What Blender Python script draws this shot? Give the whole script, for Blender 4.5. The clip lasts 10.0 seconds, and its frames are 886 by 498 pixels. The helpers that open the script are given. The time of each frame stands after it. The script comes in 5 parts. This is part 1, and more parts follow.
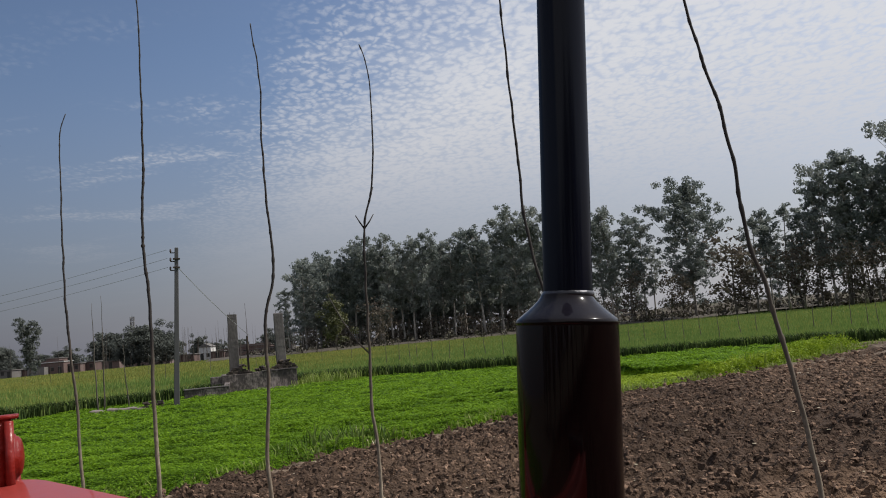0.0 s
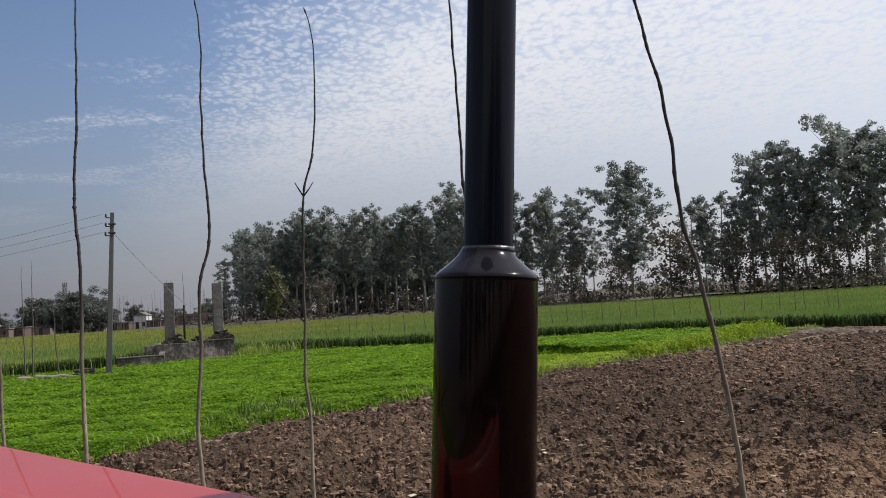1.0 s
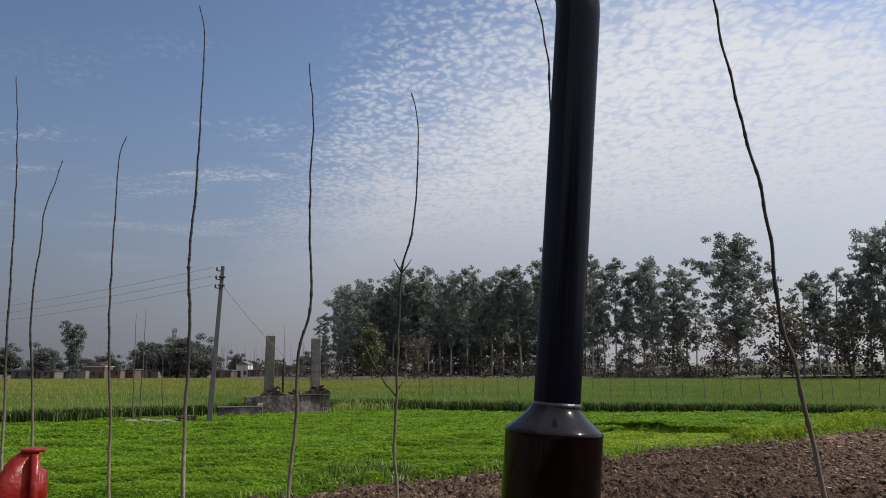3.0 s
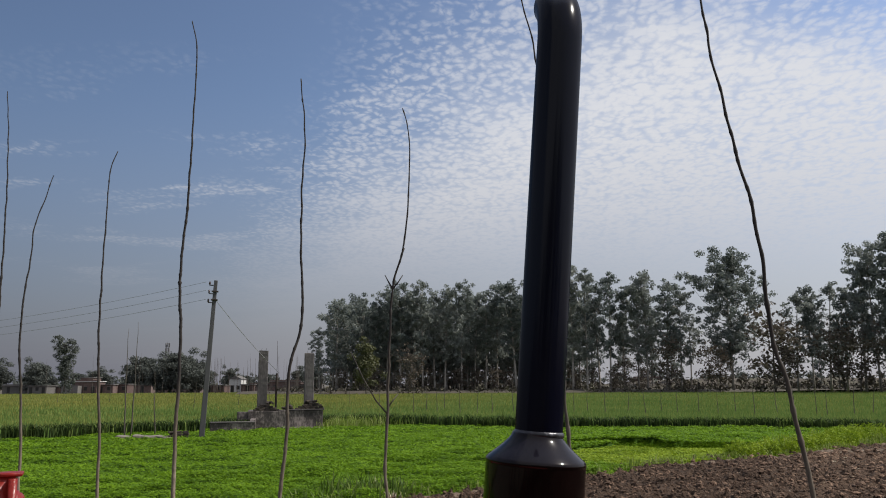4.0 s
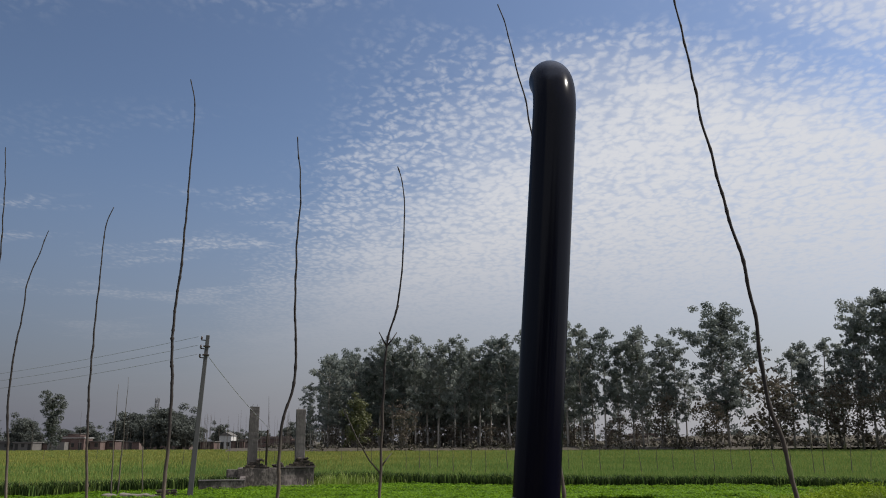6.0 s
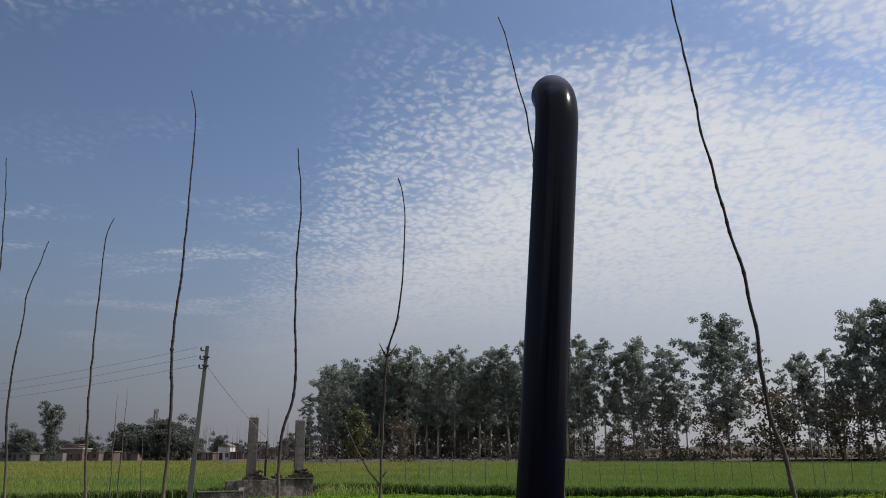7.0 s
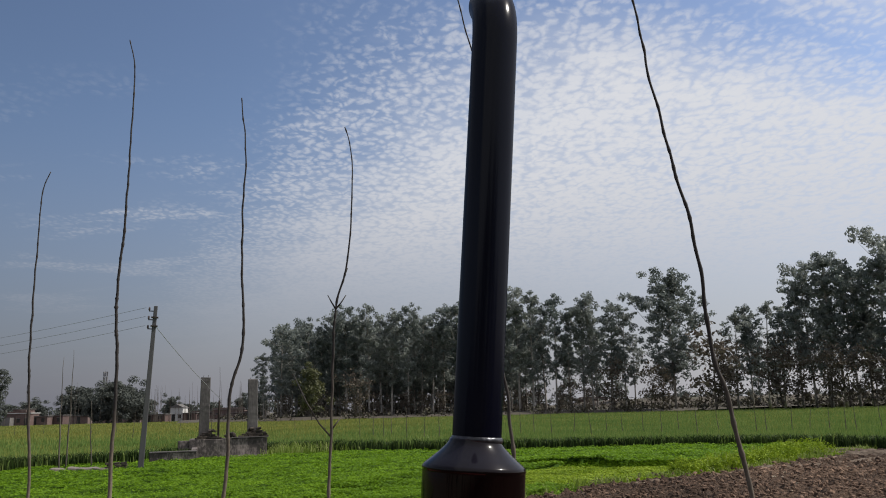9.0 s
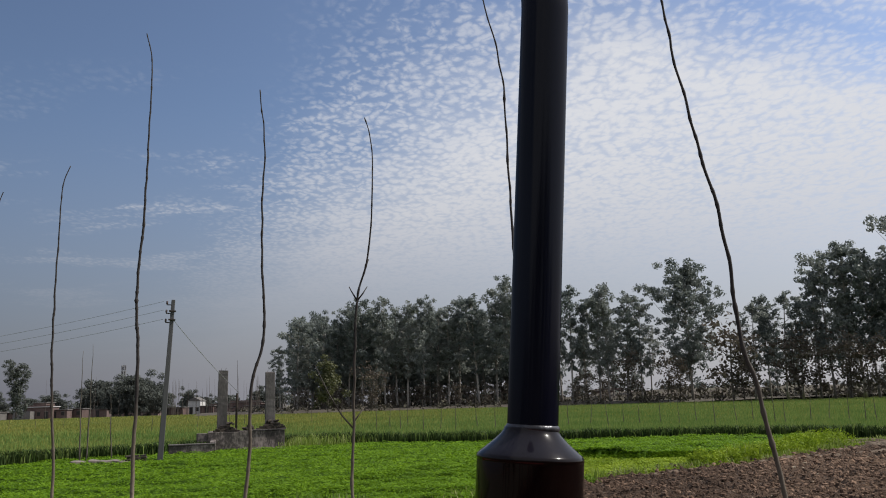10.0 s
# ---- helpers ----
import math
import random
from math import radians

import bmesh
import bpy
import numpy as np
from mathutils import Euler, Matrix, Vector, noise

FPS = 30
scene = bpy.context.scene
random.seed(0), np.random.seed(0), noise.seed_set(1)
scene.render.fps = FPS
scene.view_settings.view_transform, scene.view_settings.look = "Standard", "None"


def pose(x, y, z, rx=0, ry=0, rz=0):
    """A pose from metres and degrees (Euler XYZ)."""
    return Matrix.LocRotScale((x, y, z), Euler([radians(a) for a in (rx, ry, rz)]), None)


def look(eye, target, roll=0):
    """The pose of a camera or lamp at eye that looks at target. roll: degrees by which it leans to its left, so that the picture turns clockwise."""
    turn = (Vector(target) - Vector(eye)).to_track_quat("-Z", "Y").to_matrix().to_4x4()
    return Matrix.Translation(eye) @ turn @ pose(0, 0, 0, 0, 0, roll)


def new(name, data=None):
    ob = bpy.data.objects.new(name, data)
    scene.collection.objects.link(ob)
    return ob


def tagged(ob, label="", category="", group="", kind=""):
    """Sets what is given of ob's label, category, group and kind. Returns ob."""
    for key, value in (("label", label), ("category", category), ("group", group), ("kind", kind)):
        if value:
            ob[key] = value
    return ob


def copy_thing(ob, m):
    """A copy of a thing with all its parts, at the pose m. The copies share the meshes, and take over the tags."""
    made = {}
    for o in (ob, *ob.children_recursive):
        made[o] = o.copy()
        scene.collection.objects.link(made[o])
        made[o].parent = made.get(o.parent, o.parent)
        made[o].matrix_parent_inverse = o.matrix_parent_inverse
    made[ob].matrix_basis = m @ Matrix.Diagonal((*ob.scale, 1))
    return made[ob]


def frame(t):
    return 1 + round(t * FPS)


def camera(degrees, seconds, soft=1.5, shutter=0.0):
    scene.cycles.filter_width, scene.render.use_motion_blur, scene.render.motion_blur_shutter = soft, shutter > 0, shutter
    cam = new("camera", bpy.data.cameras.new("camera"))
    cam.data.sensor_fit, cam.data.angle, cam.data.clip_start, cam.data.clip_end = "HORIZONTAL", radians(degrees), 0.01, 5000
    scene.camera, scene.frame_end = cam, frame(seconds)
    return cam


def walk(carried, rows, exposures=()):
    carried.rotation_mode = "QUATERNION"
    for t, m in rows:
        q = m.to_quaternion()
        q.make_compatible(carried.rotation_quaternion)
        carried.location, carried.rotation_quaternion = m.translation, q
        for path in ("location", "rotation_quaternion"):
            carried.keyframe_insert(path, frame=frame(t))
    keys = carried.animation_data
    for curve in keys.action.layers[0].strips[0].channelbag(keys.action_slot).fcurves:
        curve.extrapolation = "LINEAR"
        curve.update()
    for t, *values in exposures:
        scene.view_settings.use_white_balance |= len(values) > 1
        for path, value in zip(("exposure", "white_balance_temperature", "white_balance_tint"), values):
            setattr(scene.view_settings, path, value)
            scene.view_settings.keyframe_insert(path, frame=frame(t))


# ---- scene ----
cam = camera(56.8, 10.0, soft=1.0)
# seconds, x, y, z, pitch, roll, yaw
ROWS = [
    (0.0, -0.044, 0.069, 2.046, 5.80, 5.13, -0.35),
    (0.5, -0.016, 0.101, 2.024, 5.23, 5.00, -2.71),
    (1.0, -0.015, 0.092, 2.015, 3.83, 3.52, -4.44),
    (1.5, -0.018, 0.043, 2.002, 3.29, 2.29, -6.04),
    (1.6, -0.015, 0.052, 2.010, 3.25, 1.72, -5.86),
    (1.7, -0.016, 0.048, 2.027, 3.18, 1.34, -2.67),
    (1.8, -0.018, 0.024, 2.034, 3.17, 1.01, -1.69),
    (1.9, -0.014, 0.036, 2.035, 3.53, 0.99, -0.70),
    (2.0, -0.012, 0.016, 2.050, 4.08, 0.56, -0.46),
    (2.5, -0.000, -0.000, 2.100, 5.90, 0.40, -0.00),
    (3.0, 0.016, -0.007, 2.128, 8.40, 0.26, 2.16),
    (4.5, 0.038, 0.023, 2.151, 9.96, 0.34, 1.53),
    (5.0, 0.033, 0.018, 2.161, 11.52, 0.27, 1.42),
    (5.5, 0.032, 0.000, 2.157, 12.64, 0.29, 1.31),
    (7.0, 0.026, -0.010, 2.163, 13.93, 0.22, 1.26),
    (7.5, 0.030, 0.027, 2.159, 14.40, 0.24, 1.20),
    (8.0, 0.027, 0.022, 2.155, 14.42, -0.00, 2.10),
    (8.5, 0.043, 0.034, 2.117, 12.51, 0.87, 0.69),
    (9.0, 0.050, 0.054, 2.121, 10.95, 1.45, -1.88),
    (9.5, 0.027, 0.052, 2.115, 10.86, 1.79, -2.51),
    (10.0, 0.003, 0.091, 2.117, 10.44, 1.68, -0.81),
]
walk(cam, [(t, pose(x, y, z, 90 + p, r, w)) for t, x, y, z, p, r, w in ROWS], exposures=[(0.0, 0.10), (0.5, 0.33), (1.5, 0.36), (2.0, 0.27), (3.0, 0.20), (5.0, 0.12), (7.5, 0.08), (8.5, 0.11), (10.0, 0.15)])

# ---- daylight ----
SUN_AZ, SUN_EL = 87.0, 50.0          # degrees right of straight ahead, degrees above the horizon
world = bpy.data.worlds.new("sky")
scene.world = world
world.use_nodes = True


def node_tools(tree):
    tree.nodes.clear()

    def add(kind, **kw):
        n = tree.nodes.new(kind)
        for k, v in kw.items():
            n.inputs[k].default_value = v
        return n

    def link(a, b):
        tree.links.new(a, b)
    return add, link


def math_node(add, link, op, a, b=None, c=None, clamp=False):
    n = add("ShaderNodeMath")
    n.operation = op
    n.use_clamp = clamp
    for i, v in enumerate((a, b, c)):
        if v is None:
            continue
        if isinstance(v, (int, float)):
            n.inputs[i].default_value = v
        else:
            link(v, n.inputs[i])
    return n.outputs[0]


def build_sky():
    add, link = node_tools(world.node_tree)

    def m(op, a, b=None, c=None, clamp=False):
        return math_node(add, link, op, a, b, c, clamp)

    sky = add("ShaderNodeTexSky")
    sky.sky_type = "NISHITA"
    sky.sun_disc = False
    sky.sun_elevation, sky.sun_rotation = radians(SUN_EL), radians(SUN_AZ)
    sky.air_density, sky.dust_density, sky.ozone_density = 1.0, 1.8, 2.0
    tc = add("ShaderNodeTexCoord")
    sep = add("ShaderNodeSeparateXYZ")
    link(tc.outputs["Generated"], sep.inputs[0])
    # the cloud sheet is a flat layer high above the ground
    h = m("ADD", m("MAXIMUM", sep.outputs[2], 0.0), 0.10)
    px, py = m("DIVIDE", sep.outputs[0], h), m("DIVIDE", sep.outputs[1], h)
    com = add("ShaderNodeCombineXYZ")
    link(px, com.inputs[0]), link(py, com.inputs[1])

    def cloud_noise(scale, detail, rough, stretch=(1, 1, 1), turn=0.0, shift=(0, 0, 0), distortion=0.0):
        mp = add("ShaderNodeMapping")
        mp.inputs["Scale"].default_value = stretch
        mp.inputs["Rotation"].default_value = (0, 0, radians(turn))
        mp.inputs["Location"].default_value = shift
        link(com.outputs[0], mp.inputs[0])
        n = add("ShaderNodeTexNoise", Scale=scale, Detail=detail, Roughness=rough, Distortion=distortion)
        link(mp.outputs[0], n.inputs["Vector"])
        return n.outputs[0]

    cells = cloud_noise(44.0, 5.0, 0.60, (1.0, 0.72, 1), 8, (3, 1, 0), 0.3)
    # puffs: rounded cells, shaken by the noise
    shake = add("ShaderNodeVectorMath")
    shake.operation = "MULTIPLY_ADD"
    wob = add("ShaderNodeTexNoise", Scale=15.0, Detail=3.0)
    link(com.outputs[0], wob.inputs["Vector"])
    link(wob.outputs["Color"], shake.inputs[0])
    shake.inputs[1].default_value = (0.08, 0.08, 0.0)
    link(com.outputs[0], shake.inputs[2])
    mp2 = add("ShaderNodeMapping")
    mp2.inputs["Scale"].default_value, mp2.inputs["Rotation"].default_value = (1.0, 0.76, 1), (0, 0, radians(8))
    link(shake.outputs[0], mp2.inputs[0])
    vor = add("ShaderNodeTexVoronoi", Scale=38.0)
    vor.voronoi_dimensions = "2D"
    link(mp2.outputs[0], vor.inputs["Vector"])
    puffs = m("MULTIPLY_ADD", vor.outputs["Distance"], -0.95, 0.92)
    rolls = cloud_noise(6.0, 2.0, 0.5, (1.0, 1.0, 1), 30, (0, 5, 0))
    cover = cloud_noise(2.4, 5.0, 0.6, (1, 1, 1), 0, (1.3, 4.6, 0))
    # the sheet ends along a slanting front on its left and a level one high up
    front = m("ADD", m("MULTIPLY_ADD", py, 0.49, -0.76), px)
    level = m("SUBTRACT", m("SUBTRACT", py, 1.55), m("MULTIPLY", m("MAXIMUM", m("SUBTRACT", px, 0.45), 0.0), 0.30))
    sheet = m("MINIMUM", front, m("MULTIPLY", level, 2.4))
    # a second field overhead on the sun's side, loose patches elsewhere
    second = m("MULTIPLY", m("SUBTRACT", m("MULTIPLY_ADD", px, 0.60, 1.10), py), 2.2)
    second = m("ADD", second, m("MULTIPLY", m("MINIMUM", m("SUBTRACT", px, 0.46), 0.0), 2.0))
    patch = m("MULTIPLY_ADD", py, -1.1, 1.44)
    edge = m("MINIMUM", m("MAXIMUM", m("MAXIMUM", m("MAXIMUM", sheet, m("MINIMUM", second, 0.55)), m("MINIMUM", patch, 0.12)), -0.6), 0.9)
    c = m("ADD", edge, m("MULTIPLY", m("SUBTRACT", cover, 0.5), 0.7))
    veil = add("ShaderNodeMapRange")
    veil.interpolation_type = "SMOOTHSTEP"
    veil.inputs["From Min"].default_value, veil.inputs["From Max"].default_value = -0.22, 0.78
    link(c, veil.inputs["Value"])
    # thin wisps in the clear part, low on its side
    wisp = add("ShaderNodeMapRange")
    wisp.interpolation_type = "SMOOTHSTEP"
    wisp.inputs["From Min"].default_value, wisp.inputs["From Max"].default_value = 0.50, 0.70
    wisp.inputs["To Max"].default_value = 0.30
    link(cloud_noise(2.6, 3.0, 0.5, (0.6, 1.2, 1), 0, (2.0, 0.7, 0)), wisp.inputs["Value"])
    dens = m("MAXIMUM", veil.outputs[0], m("MULTIPLY", wisp.outputs[0], m("SUBTRACT", py, 1.75, clamp=True)))
    high = add("ShaderNodeMapRange")
    high.interpolation_type = "SMOOTHSTEP"
    high.inputs["From Min"].default_value, high.inputs["From Max"].default_value = 0.08, 0.27
    link(sep.outputs[2], high.inputs["Value"])
    k = high.outputs[0]
    # puffs stand apart where the sheet is thin and close up where it is thick
    fine = m("ADD", m("MULTIPLY", cells, 0.58), m("MULTIPLY", puffs, 0.42))
    big = m("ADD", m("MULTIPLY", cloud_noise(20.0, 6.0, 0.62, (1.0, 0.8, 1), 8, (7, 2, 0), 0.4), 0.75), m("MULTIPLY", puffs, 0.25))
    thick = m("MULTIPLY", dens, 0.75)
    grain = m("ADD", m("MULTIPLY", fine, m("SUBTRACT", 0.8, m("MULTIPLY", thick, 0.8))), m("MULTIPLY", big, m("MULTIPLY", thick, 0.8)))
    grain = m("ADD", grain, m("MULTIPLY", rolls, 0.20))
    bar = m("MULTIPLY_ADD", dens, -0.10, 0.545)
    lump = add("ShaderNodeMapRange")
    lump.interpolation_type = "SMOOTHSTEP"
    lump.inputs["From Min"].default_value, lump.inputs["From Max"].default_value = -0.09, 0.13
    link(m("SUBTRACT", grain, bar), lump.inputs["Value"])
    soft = m("MULTIPLY_ADD", k, 0.75, 0.25)
    puff = m("MULTIPLY", m("MULTIPLY", lump.outputs[0], soft), m("MULTIPLY_ADD", dens, -0.02, 0.42))
    even = m("MULTIPLY", m("POWER", dens, 1.25), m("MULTIPLY_ADD", k, 0.0, 0.55))
    mask = m("MULTIPLY", m("ADD", puff, even), m("MULTIPLY", dens, 5.0, clamp=True))
    # the sheet dissolves into the haze low down
    low = add("ShaderNodeMapRange")
    low.interpolation_type = "SMOOTHSTEP"
    low.inputs["From Min"].default_value, low.inputs["From Max"].default_value = 0.03, 0.22
    low.inputs["To Min"].default_value = 0.2
    link(sep.outputs[2], low.inputs["Value"])
    fac = m("MULTIPLY", mask, low.outputs[0])
    gain = add("ShaderNodeMix")
    gain.data_type, gain.blend_type = "RGBA", "MULTIPLY"
    gain.inputs[0].default_value = 1.0
    link(sky.outputs[0], gain.inputs[6])
    gain.inputs[7].default_value = (SKY_GAIN * 0.965, SKY_GAIN * 0.965, SKY_GAIN * 1.02, 1)
    mix = add("ShaderNodeMix")
    mix.data_type = "RGBA"
    link(fac, mix.inputs[0])
    # the clear sky grows lighter towards the sun's side
    side = add("ShaderNodeVectorMath")
    side.operation = "SCALE"
    link(gain.outputs[2], side.inputs[0])
    link(m("MULTIPLY_ADD", m("MINIMUM", m("MAXIMUM", sep.outputs[0], -0.5), 0.7), 0.55, 1.19), side.inputs["Scale"])
    link(side.outputs[0], mix.inputs[6])
    mix.inputs[7].default_value = CLOUD
    # grey-blue haze near the horizon
    hz = add("ShaderNodeMapRange")
    hz.interpolation_type = "SMOOTHSTEP"
    hz.inputs["From Min"].default_value, hz.inputs["From Max"].default_value = -0.05, 0.36
    hz.inputs["To Min"].default_value, hz.inputs["To Max"].default_value = 0.92, 0.0
    link(sep.outputs[2], hz.inputs["Value"])
    haze = add("ShaderNodeMix")
    haze.data_type = "RGBA"
    link(hz.outputs[0], haze.inputs[0])
    link(mix.outputs[2], haze.inputs[6])
    # brighter towards the sun's side
    glow = add("ShaderNodeMix")
    glow.data_type = "RGBA"
    link(m("MULTIPLY_ADD", sep.outputs[0], 0.75, 0.42, clamp=True), glow.inputs[0])
    glow.inputs[6].default_value, glow.inputs[7].default_value = HAZE, HAZE_SUN
    link(glow.outputs[2], haze.inputs[7])
    bg = add("ShaderNodeBackground", Strength=0.10)
    link(haze.outputs[2], bg.inputs[0])
    out = add("ShaderNodeOutputWorld")
    link(bg.outputs[0], out.inputs[0])


SKY_GAIN, CLOUD, HAZE, HAZE_SUN = 0.90, (6.5, 6.58, 6.88, 1), (1.26, 1.30, 1.68, 1), (5.0, 4.96, 5.24, 1)
build_sky()
lamp = bpy.data.lights.new("sun", "SUN")
lamp.energy, lamp.angle, lamp.color = 4.2, radians(0.6), (1.0, 0.95, 0.87)
sun = new("sun", lamp)
sun.matrix_world = look((0, 0, 60), (-60 * math.sin(radians(SUN_AZ)) * math.cos(radians(SUN_EL)),
                                     -60 * math.cos(radians(SUN_AZ)) * math.cos(radians(SUN_EL)), 60 - 60 * math.sin(radians(SUN_EL))))


# ---- materials ----
def material(name, colors, scale=4.0, rough=0.8, fine=40.0, bump=0.3, bump_scale=None, metal=0.0, coat=0.0, coat_rough=0.05,
             translucent=0.0, sky_sheen=None, island=0.0, obrand=0.0, spec=0.5, stretch=(1, 1, 1), detail=6.0, world_space=True, deep=0.02, dry=None, young=None):
    """colors: two to four base colours spread over a large and a fine noise."""
    mat = bpy.data.materials.new(name)
    mat.use_nodes = True
    add, link = node_tools(mat.node_tree)

    def m(op, a, b=None, c=None, clamp=False):
        return math_node(add, link, op, a, b, c, clamp)

    if world_space:
        co = add("ShaderNodeNewGeometry").outputs["Position"]
    else:
        co = add("ShaderNodeTexCoord").outputs["Object"]
    mp = add("ShaderNodeMapping")
    mp.inputs["Scale"].default_value = stretch
    link(co, mp.inputs[0])
    big = add("ShaderNodeTexNoise", Scale=scale, Detail=detail, Roughness=0.6)
    link(mp.outputs[0], big.inputs["Vector"])
    small = add("ShaderNodeTexNoise", Scale=fine, Detail=3.0, Roughness=0.6)
    link(mp.outputs[0], small.inputs["Vector"])
    v = m("ADD", m("MULTIPLY", big.outputs[0], 0.62), m("MULTIPLY", small.outputs[0], 0.38))
    if island:
        v = m("ADD", v, m("MULTIPLY", m("SUBTRACT", add("ShaderNodeNewGeometry").outputs["Random Per Island"], 0.5), island))
    if obrand:
        v = m("ADD", v, m("MULTIPLY", m("SUBTRACT", add("ShaderNodeObjectInfo").outputs["Random"], 0.5), obrand))
    ramp = add("ShaderNodeValToRGB")
    el = ramp.color_ramp.elements
    while len(el) < len(colors):
        el.new(0.5)
    for i, c in enumerate(colors):
        el[i].position = 0.32 + 0.36 * i / max(1, len(colors) - 1)
        el[i].color = (*c, 1)
    link(v, ramp.inputs[0])
    if dry:
        # a drier, paler patch of ground: centre, half sizes, colour
        (px, py), (rx, ry), col = dry
        xyz = add("ShaderNodeSeparateXYZ")
        link(co, xyz.inputs[0])
        dx, dy = m("DIVIDE", m("SUBTRACT", xyz.outputs[0], px), rx), m("DIVIDE", m("SUBTRACT", xyz.outputs[1], py), ry)
        rad = m("SQRT", m("ADD", m("MULTIPLY", dx, dx), m("MULTIPLY", dy, dy)))
        wide = add("ShaderNodeTexNoise", Scale=0.7, Detail=5.0, Roughness=0.65)
        link(co, wide.inputs["Vector"])
        mk = add("ShaderNodeMapRange")
        mk.interpolation_type = "SMOOTHSTEP"
        mk.inputs["From Min"].default_value, mk.inputs["From Max"].default_value = 1.15, 0.25
        link(m("ADD", rad, m("MULTIPLY", m("SUBTRACT", wide.outputs[0], 0.5), 1.6)), mk.inputs["Value"])
        dmx = add("ShaderNodeMix")
        dmx.data_type = "RGBA"
        link(m("MULTIPLY", mk.outputs[0], 0.45), dmx.inputs[0])
        link(ramp.outputs[0], dmx.inputs[6])
        dmx.inputs[7].default_value = (*col, 1)
        ramp = dmx
    tint = ramp.outputs[2] if dry else ramp.outputs[0]
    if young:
        # darker with height: young bark, plus the stem's backlit look painted in
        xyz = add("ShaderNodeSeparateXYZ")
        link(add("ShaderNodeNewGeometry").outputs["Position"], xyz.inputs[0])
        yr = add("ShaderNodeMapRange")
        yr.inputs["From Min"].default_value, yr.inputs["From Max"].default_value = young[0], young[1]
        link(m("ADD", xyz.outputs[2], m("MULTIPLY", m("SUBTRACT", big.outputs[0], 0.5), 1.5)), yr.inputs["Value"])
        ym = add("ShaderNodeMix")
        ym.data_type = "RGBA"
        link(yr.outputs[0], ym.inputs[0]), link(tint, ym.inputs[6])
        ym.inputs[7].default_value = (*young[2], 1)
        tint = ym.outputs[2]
    bs = add("ShaderNodeBsdfPrincipled", Metallic=metal)
    if sky_sheen:
        # paler colour on faces that look up, standing for the sky's sheen
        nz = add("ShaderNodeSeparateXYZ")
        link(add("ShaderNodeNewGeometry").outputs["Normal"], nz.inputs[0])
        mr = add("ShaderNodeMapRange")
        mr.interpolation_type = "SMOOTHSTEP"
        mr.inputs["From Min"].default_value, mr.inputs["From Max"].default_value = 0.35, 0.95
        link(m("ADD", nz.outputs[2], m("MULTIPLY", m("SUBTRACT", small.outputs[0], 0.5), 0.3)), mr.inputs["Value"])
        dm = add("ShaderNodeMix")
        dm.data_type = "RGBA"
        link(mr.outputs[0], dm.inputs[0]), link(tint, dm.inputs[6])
        dm.inputs[7].default_value = (*sky_sheen, 1)
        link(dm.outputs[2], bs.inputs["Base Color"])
    else:
        link(tint, bs.inputs["Base Color"])
    bs.inputs["Specular IOR Level"].default_value = spec
    rg = m("ADD", m("MULTIPLY", m("SUBTRACT", small.outputs[0], 0.5), 0.25 * rough), rough, clamp=True)
    link(rg, bs.inputs["Roughness"])
    bs.inputs["Coat Weight"].default_value, bs.inputs["Coat Roughness"].default_value = coat, coat_rough
    if bump:
        bn = add("ShaderNodeTexNoise", Scale=bump_scale or fine, Detail=4.0)
        link(mp.outputs[0], bn.inputs["Vector"])
        bp = add("ShaderNodeBump", Strength=bump, Distance=deep)
        link(bn.outputs[0], bp.inputs["Height"])
        link(bp.outputs[0], bs.inputs["Normal"])
    shader = bs.outputs[0]
    if translucent:
        tr = add("ShaderNodeBsdfTranslucent")
        link(ramp.outputs[0], tr.inputs[0])
        mx = add("ShaderNodeMixShader")
        mx.inputs[0].default_value = translucent
        link(shader, mx.inputs[1]), link(tr.outputs[0], mx.inputs[2])
        shader = mx.outputs[0]
    link(shader, add("ShaderNodeOutputMaterial").inputs[0])
    return mat


M_EARTH = material("dry_earth", [(0.05, 0.04, 0.03), (0.08, 0.065, 0.045), (0.07, 0.085, 0.04)], 0.2, 0.95, 2.0, 0.4)
# about half the clods' tone, so shade in the pits is painted here
M_SOIL = material("ploughed_soil", [(0.025, 0.016, 0.0115), (0.056, 0.0365, 0.0257), (0.132, 0.086, 0.058)], 0.13, 0.95, 14.0, 1.0, 15.0, spec=0.15, detail=3.0, deep=0.10, dry=((5.2, 7.2), (3.6, 3.0), (0.24, 0.150, 0.094)))
M_CLOD = material("soil_clod", [(0.051, 0.033, 0.0235), (0.114, 0.0735, 0.052), (0.250, 0.165, 0.116)], 0.13, 0.95, 25.0, 0.8, 40.0, island=0.22, spec=0.15, detail=3.0, dry=((5.2, 7.2), (3.6, 3.0), (0.22, 0.138, 0.088)))
M_BUND = material("dry_bund_soil", [(0.06, 0.042, 0.030), (0.135, 0.10, 0.073), (0.25, 0.195, 0.15)], 2.5, 0.95, 12.0, 0.8, spec=0.2)
M_RIDGE = material("pale_crusted_earth", [(0.058, 0.040, 0.029), (0.118, 0.090, 0.068), (0.18, 0.146, 0.117)], 2.0, 0.95, 9.0, 0.9, spec=0.15)
M_STRAW = material("straw", [(0.30, 0.25, 0.17), (0.48, 0.42, 0.31)], 3, 0.8, 30, 0.0, island=0.4)
# darker than the leaves above: the shade between them is in this colour
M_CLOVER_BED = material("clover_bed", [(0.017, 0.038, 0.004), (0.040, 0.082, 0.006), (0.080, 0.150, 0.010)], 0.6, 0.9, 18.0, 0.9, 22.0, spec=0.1)
